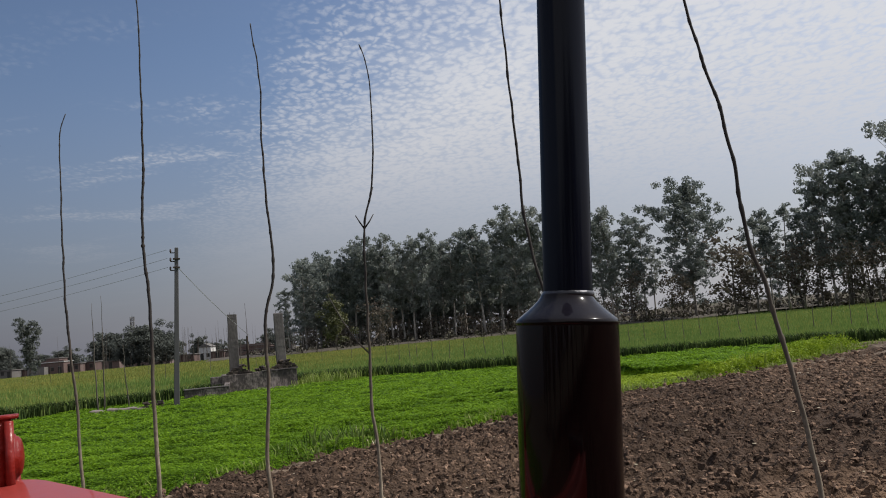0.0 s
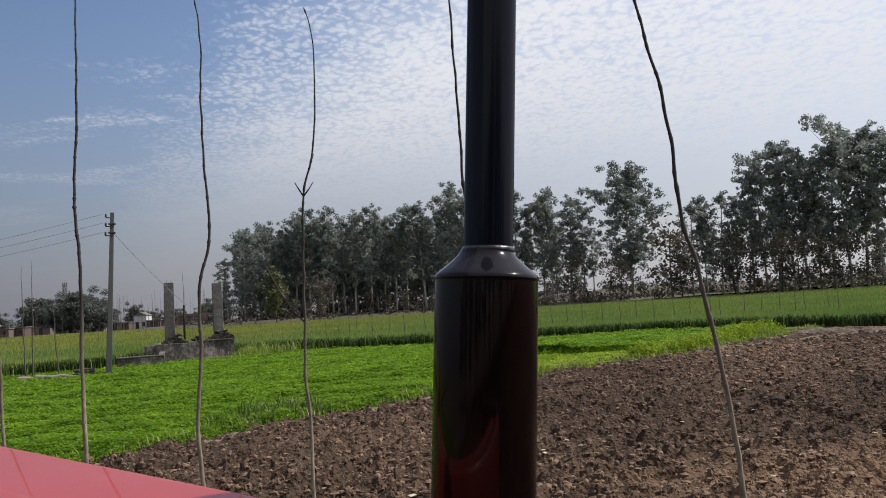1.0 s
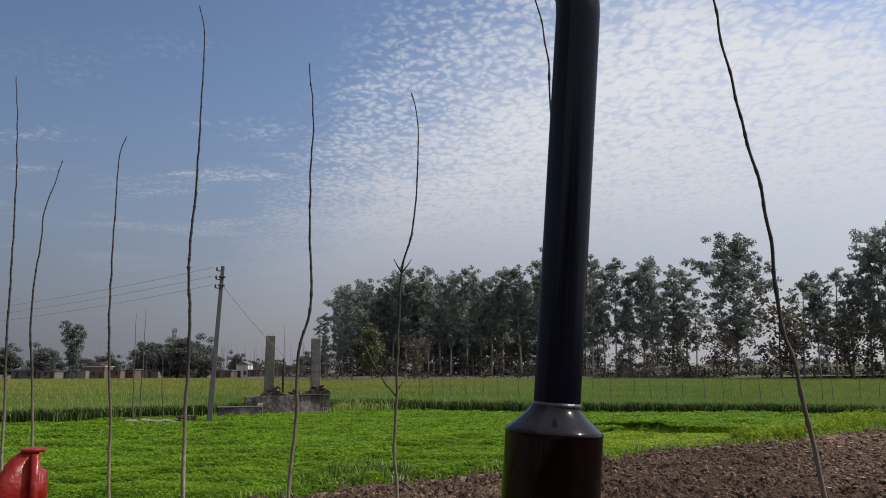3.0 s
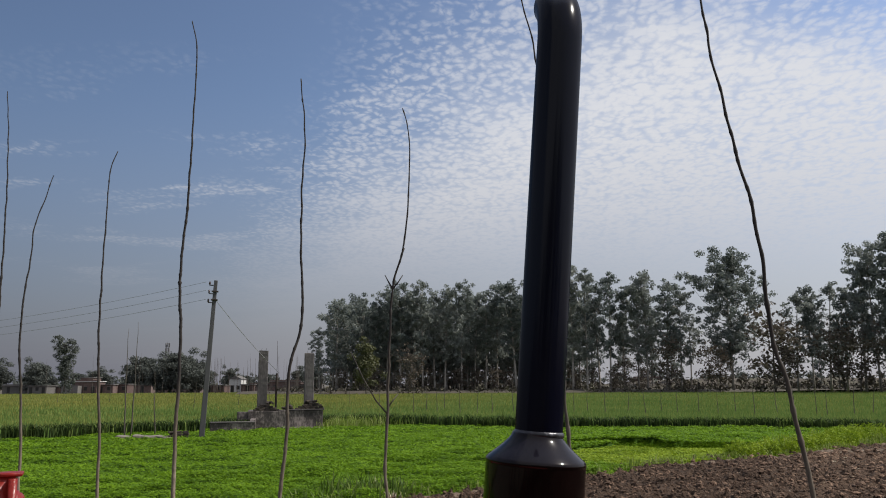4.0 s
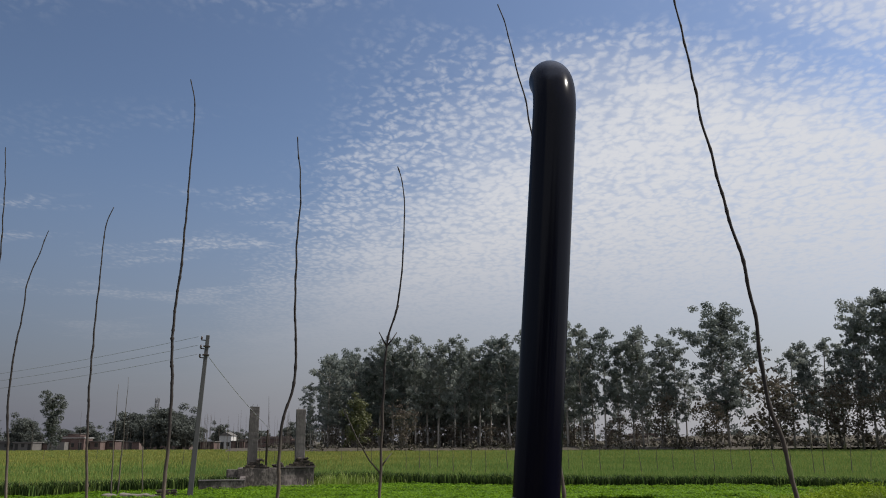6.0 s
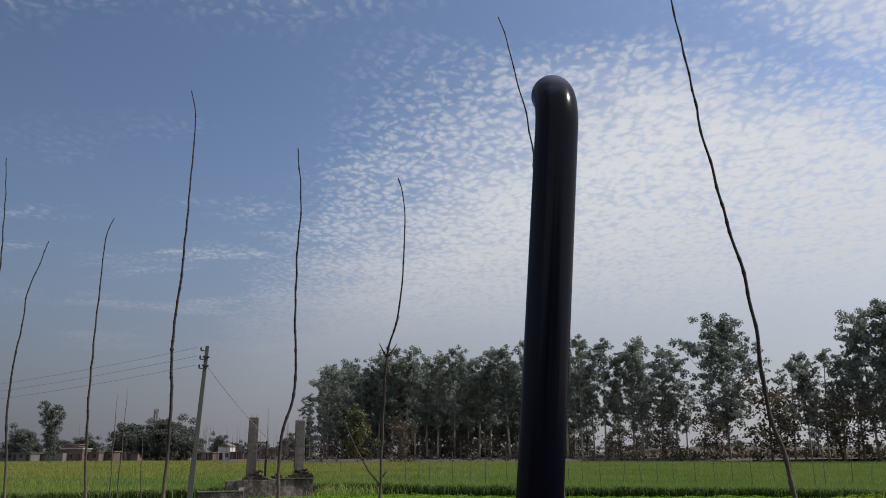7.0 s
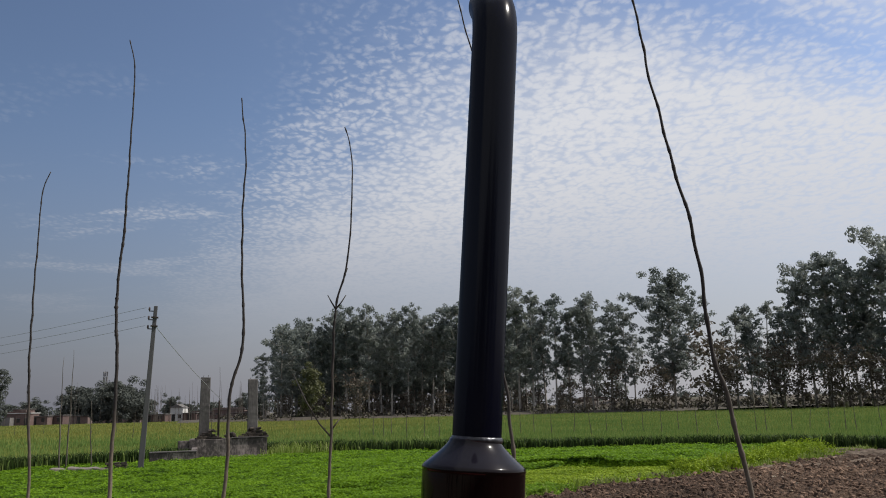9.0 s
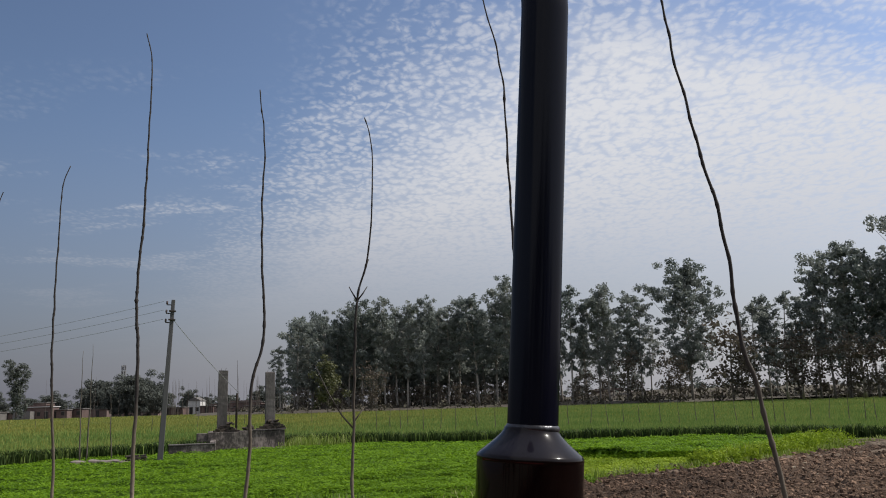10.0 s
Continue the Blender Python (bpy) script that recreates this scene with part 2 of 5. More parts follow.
M_CLOVER = material("clover_leaf", [(0.070, 0.138, 0.008), (0.126, 0.234, 0.011), (0.186, 0.314, 0.018)], 0.8, 0.6, 3.0, 0.0, translucent=0.4, island=0.25, spec=0.15)
M_CUT = material("young_clover_leaf", [(0.12, 0.19, 0.010), (0.195, 0.285, 0.018), (0.28, 0.36, 0.035)], 0.5, 0.6, 3.0, 0.0, translucent=0.4, island=0.34, spec=0.15)
# sheet under the blade tops, darkened to give the shade between blades
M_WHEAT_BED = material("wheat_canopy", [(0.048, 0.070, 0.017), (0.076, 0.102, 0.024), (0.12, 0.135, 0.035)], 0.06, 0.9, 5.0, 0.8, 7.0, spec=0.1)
M_WHEAT = material("wheat_blade", [(0.142, 0.168, 0.042), (0.222, 0.232, 0.056), (0.335, 0.300, 0.080)], 0.10, 0.65, 1.4, 0.0, translucent=0.35, island=0.34, spec=0.12)
M_WHEAT_GREEN = material("green_wheat_blade", [(0.092, 0.160, 0.040), (0.140, 0.220, 0.054), (0.215, 0.275, 0.078)], 0.10, 0.65, 1.4, 0.0, translucent=0.35, island=0.34, spec=0.12)
# darker copy of the blade green: shade at the wheat's edge, put into colour
M_WHEAT_SHADED = material("shaded_wheat_leaf", [(0.020, 0.037, 0.012), (0.038, 0.062, 0.018), (0.062, 0.09, 0.026)], 0.06, 0.65, 1.0, 0.0, translucent=0.2, island=0.3, spec=0.12)
M_WEED = material("weed_leaf", [(0.12, 0.18, 0.025), (0.20, 0.27, 0.05), (0.30, 0.34, 0.12)], 1, 0.6, 4, 0.0, translucent=0.4, island=0.5, spec=0.15)
M_GRASS = material("wild_grass_blade", [(0.046, 0.084, 0.013), (0.085, 0.135, 0.025), (0.15, 0.20, 0.052)], 1, 0.6, 4, 0.0, translucent=0.3, island=0.5, spec=0.15)
# near-black above, partly young shoot, partly painted backlight against the sky
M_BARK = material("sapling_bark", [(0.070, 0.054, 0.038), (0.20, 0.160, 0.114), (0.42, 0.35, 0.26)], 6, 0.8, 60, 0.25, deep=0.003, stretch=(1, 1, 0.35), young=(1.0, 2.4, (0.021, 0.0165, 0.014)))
M_TRUNK = material("eucalyptus_bark", [(0.12, 0.105, 0.09), (0.25, 0.225, 0.20), (0.42, 0.39, 0.36)], 0.5, 0.85, 4, 0.3, stretch=(1, 1, 0.3))
# grey-green leaf, lightened and blued to paint in the haze over the grove
M_HAZY_LEAF = material("hazy_eucalyptus_leaf", [(0.125, 0.150, 0.140), (0.200, 0.222, 0.204), (0.285, 0.305, 0.275)], 0.12, 0.42, 0.8, 0.0, translucent=0.48, island=0.14, obrand=0.25, spec=0.18)
# dark leaf greyed and lightened, with the far haze put into its colour
M_DARKLEAF = material("hazy_mango_leaf", [(0.062, 0.070, 0.064), (0.090, 0.100, 0.090), (0.12, 0.13, 0.115)], 0.2, 0.7, 1, 0.0, translucent=0.2, island=0.3, spec=0.1)
M_YELLOWLEAF = material("yellowish_leaf", [(0.062, 0.070, 0.026), (0.105, 0.108, 0.040)], 0.3, 0.6, 1, 0.0, translucent=0.3, island=0.5)
M_BROWNLEAF = material("dry_brown_leaf", [(0.072, 0.058, 0.048), (0.115, 0.095, 0.078), (0.14, 0.125, 0.095)], 0.3, 0.8, 1, 0.0, translucent=0.2, island=0.2, spec=0.1)
M_DARKBARK = material("dark_bark", [(0.05, 0.042, 0.035), (0.10, 0.085, 0.07)], 1, 0.9, 6, 0.3)
M_SCRUB = material("dry_scrub_leaf", [(0.045, 0.038, 0.030), (0.07, 0.06, 0.045), (0.09, 0.085, 0.055)], 0.3, 0.8, 1, 0.0, translucent=0.15, island=0.5)
M_BANK = material("dry_bank", [(0.035, 0.028, 0.021), (0.06, 0.048, 0.036), (0.065, 0.068, 0.036)], 0.15, 0.95, 1.2, 0.6, 1.5)
M_CONCRETE = material("weathered_concrete", [(0.036, 0.032, 0.031), (0.085, 0.075, 0.074), (0.15, 0.135, 0.132)], 1.2, 0.9, 14, 0.4, stretch=(1, 1, 0.4))
M_DARKCONC = material("mossy_cement", [(0.010, 0.009, 0.009), (0.06, 0.05, 0.047), (0.30, 0.255, 0.235)], 1.4, 0.9, 12, 0.5, stretch=(1, 1, 0.5))
M_POLE = material("cast_concrete_pole", [(0.050, 0.050, 0.054), (0.085, 0.083, 0.086)], 0.8, 0.85, 10, 0.25, stretch=(1, 1, 0.3))
M_RUBBLE = material("broken_brick", [(0.016, 0.012, 0.011), (0.036, 0.026, 0.022), (0.075, 0.058, 0.048)], 5, 0.95, 30, 0.4, obrand=0.4)
# brick red greyed down, so that distance haze is part of the colour
M_BRICKWALL = material("hazy_house_brick", [(0.080, 0.052, 0.047), (0.112, 0.074, 0.066), (0.15, 0.115, 0.105)], 0.5, 0.9, 3, 0.2, obrand=0.3)
M_PLASTER = material("grey_plaster", [(0.10, 0.094, 0.089), (0.165, 0.155, 0.147)], 0.4, 0.9, 3, 0.2, obrand=0.3)
M_PALE = material("pale_cement", [(0.10, 0.083, 0.072), (0.20, 0.172, 0.152)], 2, 0.9, 14, 0.4)
M_WHITE = material("white_wash", [(0.40, 0.395, 0.385), (0.55, 0.545, 0.53)], 0.4, 0.85, 3, 0.1)
M_OPENING_SHADE = material("opening_shade", [(0.015, 0.014, 0.013), (0.03, 0.028, 0.026)], 1, 0.7, 4, 0.0)
M_MAST = material("galvanised_steel", [(0.10, 0.10, 0.105), (0.17, 0.17, 0.175)], 1, 0.6, 6, 0.0, metal=0.3)
M_PANEL = material("pale_antenna_shell", [(0.12, 0.12, 0.125), (0.22, 0.22, 0.23)], 1, 0.6, 6, 0.0)
M_WIRE = material("aluminium_wire", [(0.26, 0.26, 0.27), (0.34, 0.34, 0.35)], 2, 0.5, 10, 0.0, metal=0.6)
M_IRON = material("rusty_iron", [(0.03, 0.024, 0.02), (0.07, 0.05, 0.04)], 4, 0.7, 30, 0.2, metal=0.4)
M_PORCELAIN = material("brown_porcelain", [(0.05, 0.03, 0.025), (0.08, 0.05, 0.04)], 5, 0.25, 30, 0.0)
# the black leans to red, painting in some of the bonnet's reflection
M_BLACK = material("black_gloss_paint", [(0.0026, 0.0009, 0.0010), (0.0042, 0.0012, 0.0013)], 3, 0.22, 40, 0.006, 18, coat=0.42, coat_rough=0.06, spec=0.03, sky_sheen=(0.008, 0.0075, 0.013), world_space=False)
# black pipe paint with the sky's blue reflection put into its base colour
M_PIPE = material("sky_tinted_black_paint", [(0.0014, 0.0018, 0.0060), (0.0022, 0.0028, 0.0085)], 3, 0.25, 40, 0.006, 18, coat=0.32, coat_rough=0.17, spec=0.0, sky_sheen=(0.065, 0.075, 0.105), world_space=False)
# weld bead made paler than the pipe, to stand for the sun's glint
M_COLLAR = material("glinting_weld_metal", [(0.006, 0.006, 0.008), (0.09, 0.09, 0.10)], 20, 0.35, 60, 0.2, metal=0.7, world_space=False)
M_RED = material("red_tractor_paint", [(0.30, 0.036, 0.028), (0.36, 0.046, 0.036)], 2, 0.5, 30, 0.004, 8, coat=0.52, coat_rough=0.04, spec=0.35, world_space=False)
M_CASTRED = material("red_cast_iron", [(0.13, 0.006, 0.004), (0.235, 0.014, 0.008)], 6, 0.4, 30, 0.35, 30, spec=0.3, coat=0.15, coat_rough=0.15, world_space=False)
M_RUBBER = material("tyre_rubber", [(0.012, 0.012, 0.012), (0.025, 0.024, 0.022)], 5, 0.8, 40, 0.3)
M_CAST = material("dark_engine_iron", [(0.03, 0.03, 0.032), (0.05, 0.05, 0.05)], 5, 0.6, 30, 0.3, metal=0.3)


# ---- mesh tools ----
def soup(name, verts, tris, mat, smooth=False, quads=False):
    """An object from arrays of points and triangles (or quads)."""
    me = bpy.data.meshes.new(name)
    k = 4 if quads else 3
    verts, tris = np.asarray(verts, dtype=np.float32).reshape(-1, 3), np.asarray(tris, dtype=np.int32).reshape(-1, k)
    me.vertices.add(len(verts)), me.loops.add(tris.size), me.polygons.add(len(tris))
    me.vertices.foreach_set("co", verts.ravel())
    me.loops.foreach_set("vertex_index", tris.ravel())
    me.polygons.foreach_set("loop_start", np.arange(0, tris.size, k, dtype=np.int32))
    me.polygons.foreach_set("use_smooth", np.full(len(tris), smooth))
    me.update(calc_edges=True)
    me.materials.append(mat)
    return new(name, me)


def part(name, bm, mat, parent, label="", smooth=False):
    """Links a bmesh as one mesh object under a thing or a part."""
    me = bpy.data.meshes.new(name)
    bmesh.ops.recalc_face_normals(bm, faces=bm.faces)
    bm.to_mesh(me)
    bm.free()
    for p in me.polygons:
        p.use_smooth = smooth
    me.materials.append(mat)
    ob = new(name, me)
    ob.parent = parent
    if label:
        tagged(ob, label)
    return ob


def thing(name, label, category, group="", kind="", at=None):
    ob = tagged(new(name), label, category, group, kind)
    ob.empty_display_size = 0.2
    if at is not None:
        ob.matrix_world = at
    return ob


def box(bm, x0, x1, y0, y1, z0, z1, bevel=0.0, seg=1):
    r = bmesh.ops.create_cube(bm, size=1, matrix=Matrix.Translation(((x0 + x1) / 2, (y0 + y1) / 2, (z0 + z1) / 2)) @ Matrix.Diagonal((x1 - x0, y1 - y0, z1 - z0, 1)))
    if bevel:
        es = list({e for v in r["verts"] for e in v.link_edges})
        bmesh.ops.bevel(bm, geom=es, offset=bevel, segments=seg, affect="EDGES", profile=0.5)
    return bm


def tube(bm, pts, radii, seg=10, caps=True):
    """A tapered tube through points, with the rings square to the path."""
    pts = [Vector(p) for p in pts]
    rings = []
    side = None
    for i, p in enumerate(pts):
        d = (pts[min(i + 1, len(pts) - 1)] - pts[max(i - 1, 0)]).normalized()
        if side is None:
            side = d.orthogonal().normalized()
        side = (side - d * side.dot(d)).normalized()
        up = d.cross(side)
        rings.append([bm.verts.new(p + (side * math.cos(2 * math.pi * k / seg) + up * math.sin(2 * math.pi * k / seg)) * radii[i]) for k in range(seg)])
    for a, b in zip(rings, rings[1:]):
        for k in range(seg):
            bm.faces.new((a[k], a[(k + 1) % seg], b[(k + 1) % seg], b[k]))
    if caps:
        bm.faces.new(rings[0][::-1]), bm.faces.new(rings[-1])
    return bm


def value_noise(x, y, seed=0):
    """Smooth noise of arrays, 0 to 1."""
    xi, yi = np.floor(x).astype(np.int64), np.floor(y).astype(np.int64)
    xf, yf = x - xi, y - yi
    u, v = xf * xf * (3 - 2 * xf), yf * yf * (3 - 2 * yf)

    def h(a, b):
        n = (a * 374761393 + b * 668265263 + seed * 974711) & 0x7FFFFFFF
        n = ((n ^ (n >> 13)) * 1274126177) & 0x7FFFFFFF
        return ((n ^ (n >> 16)) & 0xFFFF) / 65535.0
    return (h(xi, yi) * (1 - u) + h(xi + 1, yi) * u) * (1 - v) + (h(xi, yi + 1) * (1 - u) + h(xi + 1, yi + 1) * u) * v


def fbm(x, y, octaves=4, seed=0):
    t, a, s = 0, 0.5, 0
    for o in range(octaves):
        t, s = t + a * value_noise(x * 2 ** o, y * 2 ** o, seed + o), s + a
        a *= 0.5
    return t / s


# ---- the fields: n runs across from the ploughed edge, s along it ----
E1, E2, O = np.array([0.72, 0.694]), np.array([-0.694, 0.72]), np.array([0.0, 16.9])


def to_world(s, n):
    return O[0] + s * E1[0] + n * E2[0], O[1] + s * E1[1] + n * E2[1]


def to_field(x, y):
    return (x - O[0]) * E1[0] + (y - O[1]) * E1[1], (x - O[0]) * E2[0] + (y - O[1]) * E2[1]


N_WHEAT = 24.3                       # the left wheat begins here


def s_wheat(n):
    """Where the right wheat begins along s."""
    return 24.6 - 0.47 * np.maximum(n - 2.5, 0)


def edge_wobble(s):
    k = np.clip((s - 4.0) / 13.0, 0, 1)
    j = np.clip((-1.0 - s) / 8.0, 0, 1)
    return -1.2 * k * k * (3 - 2 * k) - 0.6 * j * j * (3 - 2 * j) + 0.35 * (fbm(s * 0.45, s * 0 + 3.3, 3, 5) - 0.5) * 2 + 0.25 * (fbm(s * 2.1, s * 0 + 8.1, 2, 9) - 0.5)


def grid(name, xs, ys, z, mat, smooth=False):
    X, Y = np.meshgrid(xs, ys)
    Z = z(X, Y)
    i = np.arange(len(xs) * len(ys)).reshape(len(ys), len(xs))
    q = np.stack([i[:-1, :-1], i[:-1, 1:], i[1:, 1:], i[1:, :-1]], -1).reshape(-1, 4)
    return soup(name, np.stack([X, Y, Z], -1), q, mat, smooth, quads=True)


def steps(a, b, d0, growth):
    out, d = [a], d0
    while out[-1] < b:
        out.append(out[-1] + d)
        d *= growth
    return np.array(out)


# the ground sheet
far_x = np.concatenate([-steps(0, 3000, 12, 1.25)[::-1], steps(0, 3000, 12, 1.25)[1:]])
ground = grid("ground", far_x, np.concatenate([-steps(0, 3000, 20, 1.35)[::-1], steps(0, 3000, 12, 1.25)[1:]]),
              lambda X, Y: -0.06 + 0 * X, M_EARTH)
tagged(ground, "dry brown earth reaching to the flat horizon", "ground", kind="structure")


def soil_z(X, Y):
    s, n = to_field(X, Y)
    row = 0.5 + 0.5 * np.sin((s * 0.25 + n) * 2 * math.pi / 0.62 + 3 * fbm(X * 0.4, Y * 0.4, 2, 2))
    lumps = fbm(X * 3.1, Y * 3.1, 3, 11)
    crumbs = fbm(X * 9.0, Y * 9.0, 2, 21)
    z = 0.03 * row + 0.08 * (lumps - 0.5) + 0.30 * (np.maximum(crumbs, 0.40) - 0.40) + 0.06 * (fbm(X * 1.3, Y * 1.3, 2, 17) - 0.5) + 0.10 * (fbm(X * 17, Y * 17, 2, 25) - 0.5)
    return np.where(n > 0.9, -0.15, z)


# ploughed soil, finest where the camera stands
sx = np.concatenate([-steps(0, 16, 0.065, 1.006)[::-1], steps(0, 48, 0.065, 1.006)[1:]])
sy = np.concatenate([steps(-30, -4.6, 0.6, 1.0), steps(-4.4, 6.5, 0.12, 1.0), steps(6.6, 34, 0.05, 1.006)])
soil = grid("ploughed_field", sx, sy, soil_z, M_SOIL)
tagged(soil, "dark brown freshly ploughed soil, darkened more for shade between clods", "soil", kind="structure")


# loose clods lying on it
def clods(count, name, mat, label, size, flat=1.0, seed=3):
    r = np.random.default_rng(seed)
    base = bmesh.new()
    bmesh.ops.create_icosphere(base, subdivisions=1, radius=1)
    bmesh.ops.delete(base, geom=[f for f in base.faces if f.calc_center_median().z < -0.1], context="FACES")
    base.verts.index_update()
    bv = np.array([v.co[:] for v in base.verts])
    bf = np.array([[v.index for v in f.verts] for f in base.faces])
    base.free()
    d = 5.5 + 26 * r.random(count * 3) ** 1.25
    az = np.radians(-38 + 84 * r.random(count * 3))
    x, y = d * np.sin(az), d * np.cos(az)
    s, n = to_field(x, y)
    ok = n < edge_wobble(s) - 0.05
    x, y = x[ok][:count], y[ok][:count]
    k = len(x)
    size = (size[0] + (size[1] - size[0]) * r.random(k) ** 3.2) * np.clip(np.hypot(x, y) / 16, 0.85, 1.4)
    v = bv[None] * (0.5 + 0.85 * r.random((k, len(bv), 1)))
    v *= (size[:, None] * (0.7 + 0.6 * r.random((k, 3))))[:, None, :]
    v[..., 2] *= 0.85 * flat
    a = r.random(k) * 6.28
    c, sn = np.cos(a)[:, None], np.sin(a)[:, None]
    vx, vy = v[..., 0] * c - v[..., 1] * sn, v[..., 0] * sn + v[..., 1] * c
    z = soil_z(x, y) + size * 0.10
    v = np.stack([vx + x[:, None], vy + y[:, None], v[..., 2] + z[:, None]], -1)
    f = bf[None] + (np.arange(k) * len(bv))[:, None, None]
    return tagged(soup(name, v, f, mat), label, "soil", kind="stuff")


clods(62000, "soil_clods", M_CLOD, "loose dark brown clods of ploughed soil", (0.013, 0.058))
clods(800, "straw_bits", M_STRAW, "pale dry stubble and straw bits on the soil", (0.02, 0.05), 0.25, 12)

# the trodden bund between soil and clover
bs_, bn_ = np.linspace(-22, 40, 1100), np.linspace(-0.5, 0.5, 20)
S, Nn = np.meshgrid(bs_, bn_)
bx, by = to_world(S, Nn + edge_wobble(S))
bz = 0.05 * np.exp(-((Nn + 0.05) / 0.22) ** 2) + 0.12 * (fbm(bx * 3, by * 3, 4, 31) - 0.5) + 0.10 * (fbm(bx * 9, by * 9, 3, 33) - 0.5) - 0.25 * np.clip(np.abs(Nn) - 0.3, 0, 1)
bi = np.arange(S.size).reshape(S.shape)
bund = soup("soil_bund", np.stack([bx, by, bz], -1), np.stack([bi[:-1, :-1], bi[:-1, 1:], bi[1:, 1:], bi[1:, :-1]], -1), M_BUND, False, True)
tagged(bund, "low pale dry bund of earth along the ploughed edge", "bund", kind="structure")
cross = []
for off in (0.0, 1.3):
    cs, cn = np.meshgrid(np.linspace(-0.4, 0.4, 12), np.linspace(-28, 1.0, 360))
    wx, wy = to_world(22.6 - off + cs + 0.25 * np.sin(cn * 0.3), cn)
    wz = 0.03 + 0.13 * np.exp(-(cs / 0.25) ** 2) + 0.14 * (fbm(wx * 4, wy * 4, 4, 41 + int(off)) - 0.45)
    ci = np.arange(cs.size).reshape(cs.shape)
    ob = soup("soil_bund", np.stack([wx, wy, wz], -1), np.stack([ci[:-1, :-1], ci[:-1, 1:], ci[1:, 1:], ci[1:, :-1]], -1), M_RIDGE, False, True)
    tagged(ob, "pale dry irrigation bund along the wheat", "bund", kind="structure")


rs, rn = np.meshgrid(np.linspace(11.5, 27, 420), np.linspace(-0.42, 0.42, 14))
wx, wy = to_world(rs, -1.30 - 0.36 * np.clip(rs - 13.5, 0, 20) + rn + 0.15 * np.sin(rs * 1.1))
wz = 0.02 + 0.10 * np.exp(-(rn / 0.2) ** 2) + 0.13 * (fbm(wx * 5, wy * 5, 4, 47) - 0.5) - 0.3 * np.clip(np.abs(rn) - 0.3, 0, 1)
ri = np.arange(rs.size).reshape(rs.shape)
ridge = soup("soil_bund", np.stack([wx, wy, wz], -1), np.stack([ri[:-1, :-1], ri[:-1, 1:], ri[1:, 1:], ri[1:, :-1]], -1), M_RIDGE, False, True)
tagged(ridge, "pale crusted earth ridge at the clover's corner", "bund", kind="structure")


# clover
def tall(s, n):
    """The strip of tall clover at the far right end."""
    front = 13.3 - 0.45 * n + 0.30 * np.sin(n * 1.7) + 0.2 * np.sin(n * 4.1)
    return (s > front) & (s < front + 5.0) & (n > 0.2 + 0.3 * np.sin(s * 1.3)) & (n < 7.5 + 0.8 * np.sin(s))


def cut_strip(s, n):
    """Freshly cut clover in front of the tall strip."""
    return (n < 4.6 + 0.8 * (fbm(s * 0.4, n * 0.4, 2, 8) - 0.5)) & (s > 5.5) & ~tall(s, n) & ((s < 13.5 - 0.45 * n) | (n < 1.2))


def clover_z(s, n):
    x, y = to_world(s, n)
    z = 0.10 + 0.10 * (fbm(x * 0.5, y * 0.5, 3, 51) - 0.4) + 0.16 * (fbm(x * 2.6, y * 2.6, 3, 61) - 0.45) + 0.22 * (fbm(x * 0.45, y * 2.0, 3, 63) - 0.45)
    z = np.where(cut_strip(s, n), 0.03 + 0.35 * (z - 0.1), z)
    z = z + np.where(tall(s, n), 0.15 * np.clip((7.5 - n) / 2.5, 0.3, 1), 0.0) - 0.08 * np.clip((n - 7) / 8, 0, 1)
    rise = np.clip((n - edge_wobble(s) - 0.02) / 0.25, 0, 1)
    return (z + 0.03) * rise - 0.03


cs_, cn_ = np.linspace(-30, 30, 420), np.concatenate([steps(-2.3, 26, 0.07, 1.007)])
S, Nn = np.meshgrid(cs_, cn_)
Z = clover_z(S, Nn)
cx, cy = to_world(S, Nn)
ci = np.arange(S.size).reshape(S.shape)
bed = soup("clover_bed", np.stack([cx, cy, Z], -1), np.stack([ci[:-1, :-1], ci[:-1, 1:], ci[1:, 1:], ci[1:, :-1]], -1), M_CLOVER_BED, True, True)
tagged(bed, "low green clover bed, darkened for the shade between leaves", "clover", kind="structure")


def leaves(x, y, z, size, r, lean=0.9):
    """Small three-cornered leaves with random tilt: points and triangles."""
    k = len(x)
    a, b = r.random(k) * 6.28, (r.random(k) - 0.35) * lean
    ux, uy, uz = np.cos(a) * np.cos(b), np.sin(a) * np.cos(b), np.sin(b)
    wx, wy, wz = -np.sin(a), np.cos(a), (r.random(k) - 0.5) * 0.8
    p = np.stack([x, y, z], -1)
    u, w = np.stack([ux, uy, uz], -1) * size[:, None], np.stack([wx, wy, wz], -1) * size[:, None] * 0.62
    v = np.stack([p - u * 0.3 - w * 0.5, p - u * 0.1 + w * 0.6, p + u * 0.8], 1)
    return v, np.arange(k * 3).reshape(k, 3)


